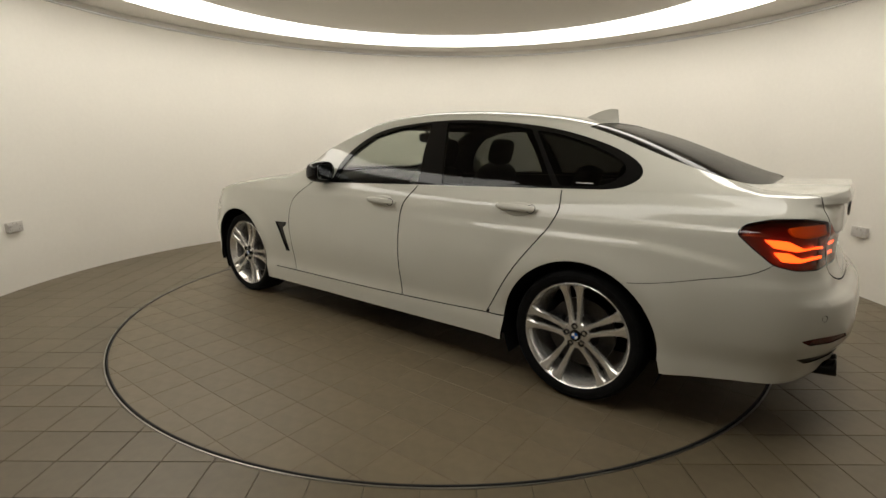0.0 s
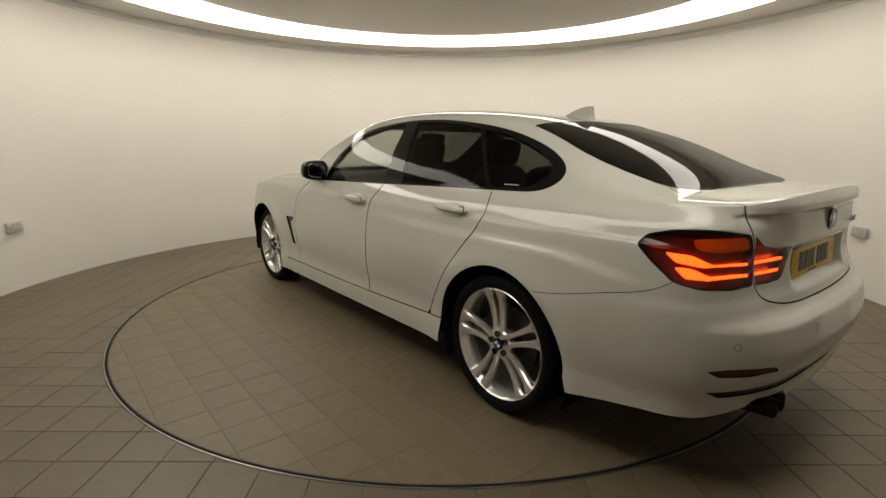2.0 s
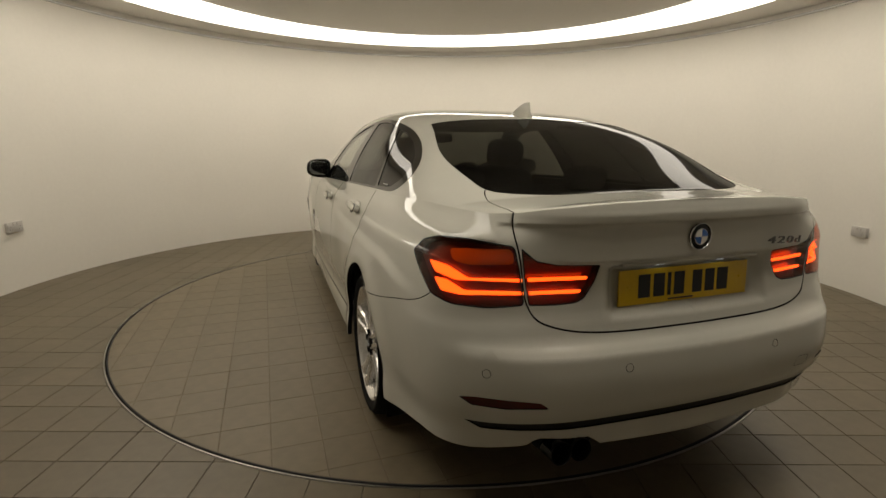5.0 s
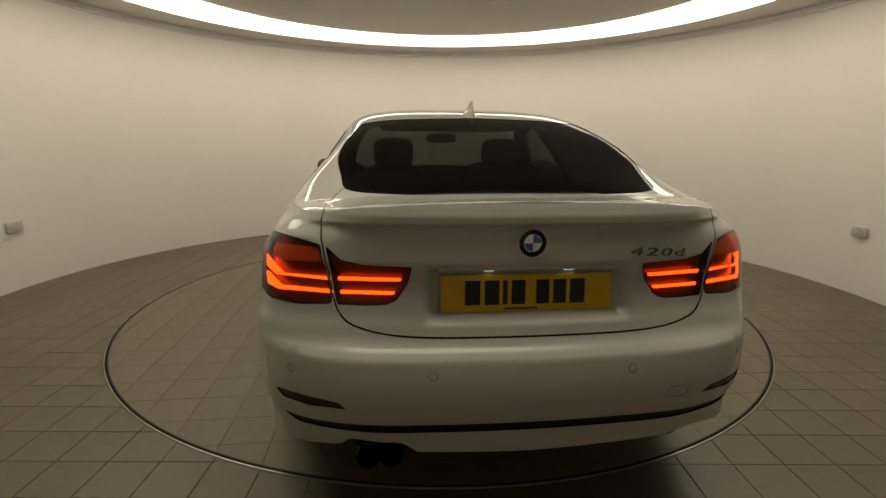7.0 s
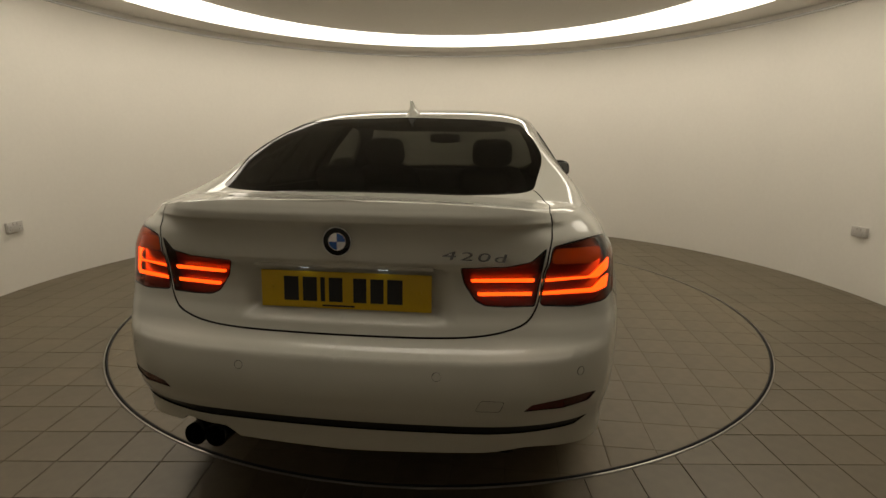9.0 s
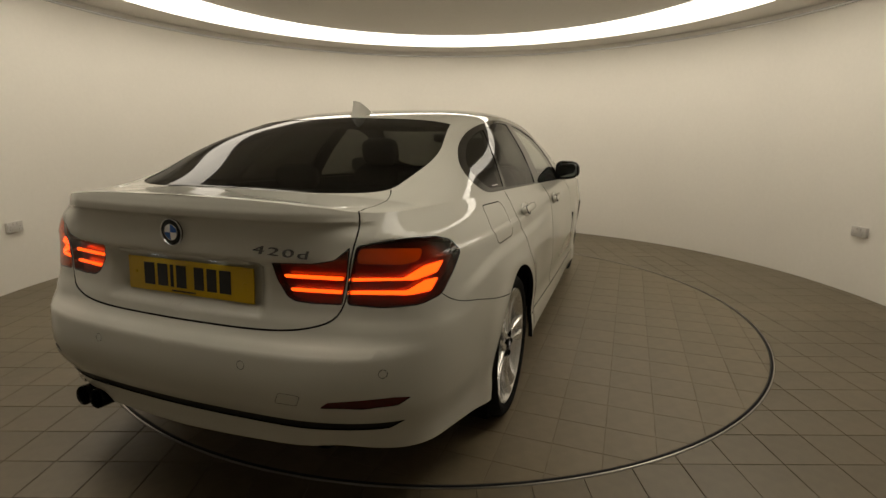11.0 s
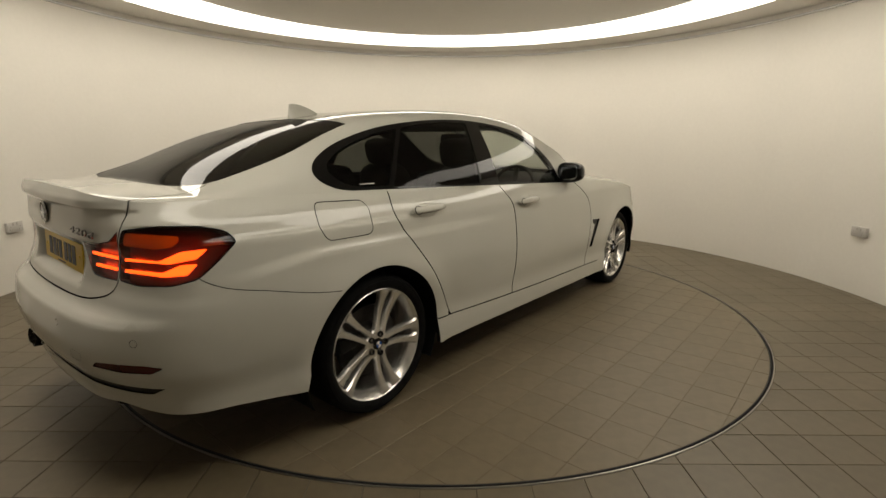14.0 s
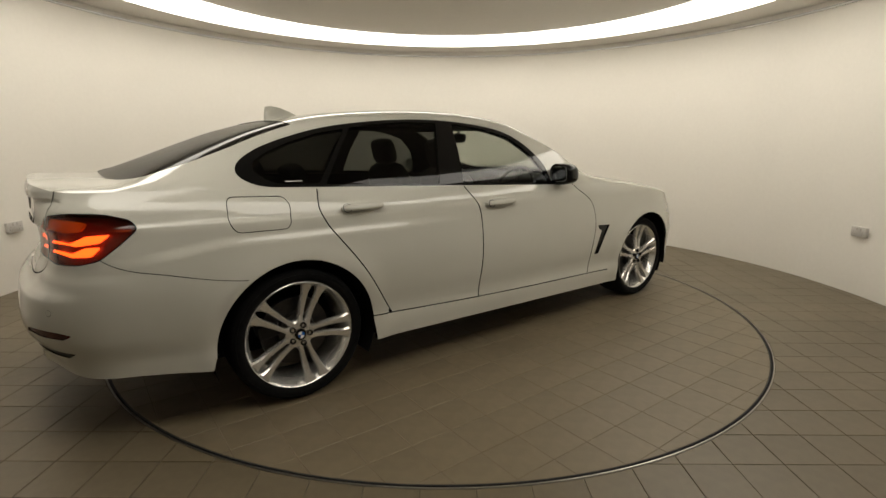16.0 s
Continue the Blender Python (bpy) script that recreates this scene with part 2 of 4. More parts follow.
def lay_tiles(parent, polys, near, mat, depth):
    """The tiles nearest by as parts, the rest as one mesh."""
    polys = sorted(polys, key=near)
    rest_p, rest_f = [], []
    shared = None
    for i, poly in enumerate(polys):
        lift = random.uniform(-0.0004, 0.0004)
        if i < 300:
            c = np.mean(poly, axis=0)
            whole = len(poly) == 4 and abs(np.ptp([p[0] for p in poly]) * np.ptp([p[1] for p in poly]) - (TILE_STEP - 0.0026) ** 2) < 1e-6
            if whole and shared is not None:
                me = shared
            else:
                pts, fs = tile_piece([(p[0] - c[0], p[1] - c[1]) for p in poly], 0.0, depth)
                me = bpy.data.meshes.new("tile")
                me.from_pydata(pts, [], fs)
                me.materials.append(mat)
                if whole:
                    shared = me
            ob = new("tile", me)
            ob.parent = parent
            ob.location = (c[0], c[1], lift)
        else:
            pts, fs = tile_piece(poly, lift, depth)
            k = len(rest_p)
            rest_p += pts
            rest_f += [[k + q for q in f] for f in fs]
    if rest_p:
        me = bpy.data.meshes.new("far_tiles")
        me.from_pydata(rest_p, [], rest_f)
        me.materials.append(mat)
        ob = new("far_tiles", me)
        ob.parent = parent
        tagged(ob, kind="stuff")


TABLE_R = 2.193


def square(x, y):
    h = TILE_STEP / 2 - 0.0013
    return [(x - h, y - h), (x + h, y - h), (x + h, y + h), (x - h, y + h)]


def build_floor():
    bm = bmesh.new()
    rings = lathe(bm, [(2.2155, -0.0045), (7.0, -0.0045), (7.0, -0.06), (2.2155, -0.06)], 128, close=True)
    bmesh.ops.recalc_face_normals(bm, faces=bm.faces)
    floor = tagged(make("floor", bm, GROUT), "brown-grey square porcelain floor tiles with dark joints", "floor", kind="structure")
    # steel frame round the turntable, and the dark pit beneath the gap
    bm = bmesh.new()
    lathe(bm, [(2.208, -0.03), (2.208, 0.0), (2.209, 0.0015), (2.2145, 0.0015), (2.2155, 0.0), (2.2155, -0.03)], 192)
    tagged(make("trim_turntable", bm, STEEL, smooth=50), "thin steel edging ring around the turntable", "trim", kind="structure")
    bm = bmesh.new()
    capped(bm, [(2.23, -0.05), (2.23, -0.045)], 96)
    tagged(make("floor_pit", bm, RUBBER), "dark pit floor under the turntable", "floor", kind="structure")
    polys = []
    for i in range(-19, 20):
        for j in range(-29, 20):
            x, y = 0.131 + TILE_STEP * (i + 0.5), -2.068 + TILE_STEP * (j + 0.5) + TILE_STEP * 10
            poly = square(x, y)
            r = math.hypot(x, y)
            if r > 3.75 and not (abs(x) < 2.95 and y < -1.5):
                continue
            if r < 2.5:
                n = (x / r, y / r)
                poly = clip_half(poly, (-n[0], -n[1]), -2.2175)
            if len(poly) >= 3:
                polys.append(poly)
    lay_tiles(floor, polys, lambda q: np.hypot(np.mean([p[0] for p in q]), np.mean([p[1] for p in q]) + 2.6), TILE, 0.008)


def build_turntable():
    table = tagged(new("turntable"), "round tiled turntable flush with the floor", "turntable")
    bm = bmesh.new()
    capped(bm, [(TABLE_R, -0.03), (TABLE_R, -0.0012)], 192)
    bmesh.ops.recalc_face_normals(bm, faces=bm.faces)
    part("platform", bm, WORN_GROUT, table)
    bm = bmesh.new()
    lathe(bm, [(TABLE_R, -0.03), (TABLE_R, 0.0), (TABLE_R + 0.001, 0.001), (TABLE_R + 0.005, 0.001), (TABLE_R + 0.006, 0.0), (TABLE_R + 0.006, -0.03)], 192)
    part("edge_seal", bm, RUBBER, table, "black rubber edge seal", 50)
    ring = [(math.cos(2 * math.pi * k / 120), math.sin(2 * math.pi * k / 120)) for k in range(120)]
    polys = []
    for i in range(-12, 13):
        for j in range(-12, 13):
            x, y = TILE_STEP * i + 0.045, TILE_STEP * j - 0.01
            poly = square(x, y)
            if math.hypot(x, y) > TABLE_R + 0.15:
                continue
            for n in ring:
                if any(p[0] * n[0] + p[1] * n[1] > TABLE_R - 0.002 for p in poly):
                    poly = clip_half(poly, n, TABLE_R - 0.002)
                    if len(poly) < 3:
                        break
            if len(poly) >= 3:
                polys.append(poly)
    lay_tiles(table, polys, lambda q: -np.hypot(np.mean([p[0] for p in q]), np.mean([p[1] for p in q])), TABLE_TILE, 0.005)
    return table


# ---- the car's surface ----
def spline(xs, ys):
    """A natural cubic spline through the given knots."""
    xs, ys = np.array(xs, float), np.array(ys, float)
    n, h = len(xs), np.diff(xs)
    a = np.eye(n)
    b = np.zeros(ys.shape)
    for i in range(1, n - 1):
        a[i, i - 1], a[i, i], a[i, i + 1] = h[i - 1], 2 * (h[i - 1] + h[i]), h[i]
        b[i] = 6 * ((ys[i + 1] - ys[i]) / h[i] - (ys[i] - ys[i - 1]) / h[i - 1])
    m = np.linalg.solve(a, b)

    def at(x):
        x = np.clip(np.asarray(x, float), xs[0], xs[-1])
        i = np.clip(np.searchsorted(xs, x) - 1, 0, n - 2)
        t, w = x - xs[i], xs[i + 1] - x
        if ys.ndim > 1:
            t, w, hh = t[..., None], w[..., None], h[i][..., None]
        else:
            hh = h[i]
        return (m[i] * w ** 3 + m[i + 1] * t ** 3) / (6 * hh) + (ys[i] / hh - m[i] * hh / 6) * w + (ys[i + 1] / hh - m[i + 1] * hh / 6) * t
    return at


def soft(xs, ys):
    """A monotone cubic through the given knots, with no overshoot."""
    xs, ys = np.array(xs, float), np.array(ys, float)
    h, d = np.diff(xs), np.diff(ys) / np.diff(xs)
    s = np.zeros(len(xs))
    s[0], s[-1] = d[0], d[-1]
    for i in range(1, len(xs) - 1):
        if d[i - 1] * d[i] > 0:
            w1, w2 = 2 * h[i] + h[i - 1], h[i] + 2 * h[i - 1]
            s[i] = (w1 + w2) / (w1 / d[i - 1] + w2 / d[i])

    def at(x):
        x = np.clip(np.asarray(x, float), xs[0], xs[-1])
        i = np.clip(np.searchsorted(xs, x) - 1, 0, len(xs) - 2)
        t = (x - xs[i]) / h[i]
        return ys[i] * (1 + 2 * t) * (1 - t) ** 2 + s[i] * h[i] * t * (1 - t) ** 2 + ys[i + 1] * t * t * (3 - 2 * t) + s[i + 1] * h[i] * t * t * (t - 1)
    return at


def step(x, a, b):
    t = np.clip((np.asarray(x, float) - a) / (b - a), 0, 1)
    return t * t * (3 - 2 * t)


# the outline seen from above, from the middle of the tail to the middle of the nose
half = [(-2.445, 0), (-2.432, .32), (-2.378, .60), (-2.222, .788), (-1.95, .868), (-1.4, .894), (-.6, .893), (.3, .893), (1.0, .893), (1.45, .89), (1.8, .83), (2.05, .68), (2.16, .4), (2.19, 0)]
knots = np.array([(x, -y) for x, y in half[4:0:-1]] + half + [(2.16, -.4)])
spans = [.2735, .2405, .2802, .3206, .3206, .2802, .2405, .2735, .5317, .8000, .9000, .7000, .4500, .3551, .2915, .3008, .4011, .4011]
run = np.concatenate([[0], np.cumsum(spans)])
run -= run[4]
outline = spline(run, knots)
U_END = run[-2]
side_in = spline([.10, .17, .23, .31, .34, .45, .56, .66, .74, .795, .835, .860, .872, .884, .90, .94, .99, 1.06], [.06, .016, .008, .010, .014, .008, .006, .011, .019, .0255, .031, .035, .0385, .043, .050, .074, .112, .17])
tail_in = soft([.10, .2, .26, .30, .325, .36, .40, .45, .50, .592, .605, .618, .650, .69, .72, .80, .845, .870, .93, .963, .971, .985, 1.0, 1.02, 1.04, 1.06, 1.09], [.30, .16, .09, .06, .058, .05, .033, .010, .0055, .016, .0195, .031, .068, .084, .098, .112, .110, .0985, .102, .104, .1025, .0885, .0885, .094, .1015, .11, .12])
nose_in = soft([.10, .2, .3, .5, .6, .7, .8, .9, 1.09], [.2, .08, .02, 0, .02, .06, .14, .3, .5])


def shell(u, z):
    """The side, tail and nose of the car, left half: u along the outline, z the height."""
    u, z = np.asarray(u, float), np.asarray(z, float)
    p, q = outline(u), outline(u + 1e-3)
    t = q - p
    t /= np.maximum(np.hypot(t[..., 0], t[..., 1]), 1e-9)[..., None]
    out = np.stack([-t[..., 1], t[..., 0]], -1)
    tail, nose = 1 - step(u, .50, .93), step(u, U_END - 1.2, U_END - .5)
    d = tail_in(z) * tail + nose_in(z) * nose + side_in(z) * (1 - tail - nose)
    for wx, amp in ((1.405, .012), (-1.405, .014)):
        r = np.hypot(p[..., 0] - wx, z - .312)
        d = d - amp * np.exp(-((r - .40) / .07) ** 2) * (1 - tail - nose) * (1 - step(z, .55, .85))
    back = -p[..., 0]
    ridge = .868 + .012 * step(back, .8, 1.8)
    d = d + .008 * step(back, .75, 1.5) * (1 - step(back, 2.02, 2.2)) * (step(z, ridge - .009, ridge + .009) - step(z, ridge + .02, .97))
    haunch = .795 - .05 * step(back, 1.65, 2.1)
    d = d - .013 * step(back, .30, .95) * (1 - step(back, 1.85, 2.15)) * (1 - step(z, haunch - .024, haunch + .024)) * step(z, .40, .66)
    d = d + .042 * step(z, .69, .715) * (1 - step(z, .838, .850)) * (1 - step(u, .275, .335))
    d = d - .005 * step(z, .42, .64) * (1 - step(z, .66, .705)) * step(u, .5, .7) * (1 - step(u, .95, 1.15))
    corner = step(u, .42, .66) * (1 - step(u, 1.0, 1.4))
    d = d + corner * (.020 * step(z, .93, 1.0) + .026 * (1 - step(z, .27, .44)))
    p = p - out * d[..., None]
    return np.stack([p[..., 0], np.maximum(p[..., 1], 0), z], -1)


lip_z = soft([0, .3, .5, .67, .8, 1.0], [1.040, 1.036, 1.026, 1.010, 1.005, 1.004])
belt_z = spline([-2.5, -2.2, -1.9, -1.6, -1.2, -.6, 0, .6, 1.0, 1.5, 1.9, 2.2], [1.0, 1.004, 1.006, 1.0, .985, .968, .95, .935, .925, .86, .78, .72])
cabin_z = spline([-2.3, -2.05, -1.9, -1.6, -1.25, -.9, -.5, -.1, .2, .5, .75, .95, 1.1, 1.5, 1.9, 2.2], [.925, 1.043, 1.104, 1.215, 1.320, 1.374, 1.400, 1.393, 1.341, 1.205, 1.074, .998, .975, .92, .83, .74])
deck_z = spline([-2.5, -2.36, -2.2, -2.05, -1.9], [1.048, 1.046, 1.040, 1.040, 1.040])


def roof_z(x):
    """The middle line of the car's upper side: cabin and boot."""
    return np.where(np.asarray(x) < -1.5, np.maximum(cabin_z(x), deck_z(x)), cabin_z(x))


SEC_V = [0, .14, .28, .42, .53, .62, .74, .87, 1]
side_z = spline([0, .14, .28, .42, .53, .6], [0, .25, .49, .71, .845, .92])
top_y = spline([.53, .57, .62, .68, .74, .87, 1], [1, .955, .88, .76, .63, .32, 0])
top_z = spline([.53, .57, .62, .68, .74, .87, 1], [0, .30, .55, .75, .87, .975, 1])
low_y = spline(SEC_V, [1, .96, .90, .80, .70, .58, .40, .2, 0])
low_z = spline(SEC_V, [0, .22, .38, .54, .66, .77, .89, .97, 1])


def belt(u):
    """The height at which the sides end and the upper surfaces begin."""
    u = np.asarray(u, float)
    k = step(u, .55, .95)
    return (1 - k) * lip_z(u) + k * belt_z(outline(u)[..., 0])


def dome(u, v):
    """The car above the belt, left half: u along the belt, v from the belt (0) up to the middle (1)."""
    u, v = np.broadcast_arrays(np.asarray(u, float), np.asarray(v, float))
    zb = belt(u)
    p = shell(u, zb)
    x, yb = p[..., 0], p[..., 1]
    zb = p[..., 2]
    zc = np.maximum(roof_z(x), zb + .004)
    k = step(zc - zb, .05, .28)
    h, w = zc - zb, np.minimum(v, .53)
    lean = 1 + .75 * step(-x, .9, 1.7) + .25 * step(x, .1, .6)
    zs = h * side_z(w)
    ys = yb - lean * (.39 * zs + .68 * zs ** 2)
    up = v > .53
    ys = np.where(up, ys * top_y(v), ys)
    zs = np.where(up, zs + (h - zs) * top_z(v), zs)
    y = k * ys + (1 - k) * yb * low_y(v)
    z = zb + k * zs + (1 - k) * h * low_z(v)
    return np.stack([x, np.maximum(y, 0), z], -1)


from mathutils.geometry import delaunay_2d_cdt

CAR_AT = Vector((-0.051, -0.012, 0))
U_ALL = np.linspace(0, U_END, 1500)
X_ALL = outline(U_ALL)[:, 0]


def at_x(x):
    """The outline's parameter beside a place along the car."""
    return np.interp(x, X_ALL, U_ALL)


def low_edge(u, side):
    notch = .030 * step(u, .34, .38) * (1 - step(u, .54, .60)) if side > 0 else 0.0
    return notch + np.interp(u, [0, .37, .57, .8, 1.0, 1.24, 2.0, 3.9, 4.7, 5.2, U_END], [.293, .303, .308, .286, .280, .254, .215, .2, .22, .2, .2])


def fine(points, step_len=0.02, closed=True):
    """A polyline cut into short pieces."""
    out, pts = [], [np.array(p, float) for p in points]
    for a, b in zip(pts, pts[1:] + (pts[:1] if closed else [])):
        n = max(1, int(math.ceil(np.hypot(*(b - a)) / step_len)))
        out += [a + (b - a) * k / n for k in range(n)]
    return np.array(out if closed else out + [pts[-1]])


def curve(points, step_len=0.02, closed=False):
    """A smooth curve through points, by arc length."""
    p = np.array(points, float)
    if closed:
        k = len(p)
        p = np.concatenate([p[-3:], p, p[:4]])
    s = np.concatenate([[0], np.cumsum(np.hypot(*np.diff(p, axis=0).T))])
    f = spline(s, p)
    a, b = (s[3], s[3 + k]) if closed else (s[0], s[-1])
    n = max(4, int((b - a) / step_len))
    return f(np.linspace(a, b, n + 1)[:-1] if closed else np.linspace(a, b, n + 1))


def rounded(points, r, n=4):
    """A closed outline with its corners rounded."""
    p, out = [np.array(q, float) for q in points], []
    for i in range(len(p)):
        a, b, c = p[i - 1], p[i], p[(i + 1) % len(p)]
        u, v = (a - b) / np.hypot(*(a - b)), (c - b) / np.hypot(*(c - b))
        d = min(r, 0.45 * np.hypot(*(a - b)), 0.45 * np.hypot(*(c - b)))
        for k in range(n + 1):
            t = k / n
            out.append((1 - t) ** 2 * (b + u * d) + 2 * t * (1 - t) * b + t * t * (b + v * d))
    return np.array(out)


def band(line, width):
    """A closed strip about a polyline."""
    p = np.array(line, float)
    t = np.gradient(p, axis=0)
    t /= np.maximum(np.hypot(t[:, 0], t[:, 1]), 1e-9)[:, None]
    n = np.stack([-t[:, 1], t[:, 0]], 1) * width / 2
    return np.concatenate([p + n, (p - n)[::-1]])


def within(q, poly):
    x, y = q[:, 0], q[:, 1]
    r = np.zeros(len(q), bool)
    for a, b in zip(poly, np.roll(poly, -1, axis=0)):
        if a[1] != b[1]:
            r ^= ((a[1] > y) != (b[1] > y)) & (x < (b[0] - a[0]) * (y - a[1]) / (b[1] - a[1]) + a[0])
    return r


def triangles(border, loops, grid):
    """A triangulation of the border's inside that keeps to all loops."""
    pts, edges = [], []
    for loop in [border] + loops:
        k, n = len(pts), len(loop)
        pts += [tuple(p) for p in loop]
        edges += [(k + i, k + (i + 1) % n) for i in range(n)]
    lines = np.array(pts)
    keep = []
    for k in range(0, len(grid), 400):
        g = grid[k:k + 400]
        d = np.min(np.hypot(g[:, None, 0] - lines[None, :, 0], g[:, None, 1] - lines[None, :, 1]), axis=1)
        keep.append(g[d > 0.006])
    g = np.concatenate(keep)
    g = g[within(g, border)]
    pts += [tuple(p) for p in g]
    vs, _, fs, _, _, _ = delaunay_2d_cdt([Vector(p) for p in pts], edges, [], 0, 1e-5)
    vs = np.array([tuple(v) for v in vs])
    fs = np.array([f for f in fs if len(f) == 3])
    fs = fs[within(vs[fs].mean(axis=1), border)]
    return vs, fs


def surface_normals(f, q, lo, hi):
    e = 1e-3
    a, b = np.clip(q - (e, 0), lo, hi), np.clip(q + (e, 0), lo, hi)
    c, d = np.clip(q - (0, e), lo, hi), np.clip(q + (0, e), lo, hi)
    du, dv = f(b[:, 0], b[:, 1]) - f(a[:, 0], a[:, 1]), f(d[:, 0], d[:, 1]) - f(c[:, 0], c[:, 1])
    n = np.cross(dv, du)
    length = np.linalg.norm(n, axis=1)
    n[length < 1e-9] = (0, 0, 1)
    n /= np.maximum(np.linalg.norm(n, axis=1), 1e-12)[:, None]
    return n


class Half:
    """One surface of the car's left half, cut into panels."""

    def __init__(self, f, border, loops, grid, lo, hi, seam=lambda q: np.zeros(len(q), bool)):
        self.q, self.faces = triangles(border, loops, grid)
        self.p = f(self.q[:, 0], self.q[:, 1])
        self.n = surface_normals(f, self.q, np.array(lo), np.array(hi))
        mid = self.p[:, 1] < 1e-4
        self.n[mid, 1] = 0
        self.n /= np.maximum(np.linalg.norm(self.n, axis=1), 1e-12)[:, None]
        a, b, c = (self.p[self.faces[:, k]] for k in range(3))
        fn = np.cross(b - a, c - a)
        area = np.linalg.norm(fn, axis=1)
        flip = (fn * self.n[self.faces].sum(axis=1)).sum(axis=1) < 0
        self.faces[flip] = self.faces[flip][:, ::-1]
        self.faces = self.faces[area > 1e-9]
        self.centre = self.q[self.faces].mean(axis=1)
        self.seam = seam(self.q)

    def pick(self, mask, shift=0.0, lip=0.02, side=1):
        """Points, faces and normals of some faces: moved along the normal, with folded edges."""
        fs = self.faces[mask]
        used, inv = np.unique(fs, return_inverse=True)
        fs = inv.reshape(-1, 3)
        n = self.n[used].copy()
        p = self.p[used] + n * shift
        p[self.p[used][:, 1] < 1e-4, 1] = 0
        sewn = self.seam[used]
        if lip:
            count = {}
            for t in fs:
                for i in range(3):
                    e = (t[i], t[(i + 1) % 3])
                    count[e] = count.get(e, 0) + 1
            rim = [e for e in count if (e[1], e[0]) not in count and not (p[e[0]][1] < 1e-4 and p[e[1]][1] < 1e-4) and not (sewn[e[0]] and sewn[e[1]])]
            extra_p, extra_n, extra_f, k = [], [], [], len(p)
            for a, b in rim:
                t = p[b] - p[a]
                out = np.cross(t, n[a])
                out /= max(np.linalg.norm(out), 1e-9)
                extra_p += [p[a], p[b], p[b] - n[b] * lip, p[a] - n[a] * lip]
                extra_n += [out] * 4
                extra_f.append((k + 1, k, k + 3, k + 2))
                k += 4
            if rim:
                p, n = np.concatenate([p, extra_p]), np.concatenate([n, extra_n])
                fs = [tuple(f) for f in fs] + extra_f
        fs = [tuple(int(i) for i in f) for f in fs]
        if side < 0:
            p, n = p * (1, -1, 1), n * (1, -1, 1)
            fs = [f[::-1] for f in fs]
        return p, fs, n


def join(*pieces):
    ps, fs, ns, k = [], [], [], 0
    for p, f, n in pieces:
        ps.append(p), ns.append(n)
        fs += [tuple(k + i for i in t) for t in f]
        k += len(p)
    return np.concatenate(ps), fs, np.concatenate(ns)


def put(name, pieces, mat, parent, label=""):
    p, f, n = join(*pieces)
    return solid(name, p, f, mat, parent, label, n)


def placed(u, z, side, shift=0.0):
    """A frame on the shell: x outwards, y along the car's skin, z up."""
    q = np.array([[u, z]])
    n = surface_normals(shell, q, np.array([-.2, .1]), np.array([U_END, 1.06]))[0]
    p = shell(q[:, 0], q[:, 1])[0] + n * shift
    n, p = Vector(n), Vector(p)
    if side < 0:
        n.y, p.y = -n.y, -p.y
    y = Vector((0, 0, 1)).cross(n).normalized()
    z = n.cross(y)
    return Matrix.Translation(p) @ Matrix((n, y, z)).transposed().to_4x4()


def arch(wx, r=0.372):
    """The wheel opening in the skin."""
    out = []
    for a in np.linspace(0, math.pi, 30):
        out.append((at_x(wx - r * math.cos(a)), 0.312 + r * math.sin(a)))
    for x, z in ((wx + r + .012, .24), (wx + r + .02, .1), (wx - r - .03, .1), (wx - r - .02, .24)):
        out.append((at_x(x), z))
    return fine(out, 0.03)


LAMP_OUT = [(1.062, .873), (1.035, .908), (.95, .930), (.81, .935), (.652, .919), (.636, .86), (.612, .745), (.73, .739), (.849, .743), (.93, .76), (1.005, .82)]
LAMP_IN = [(.632, .915), (.576, .877), (.50, .864), (.352, .858), (.365, .807), (.40, .758), (.43, .745), (.50, .741), (.598, .743), (.617, .82)]


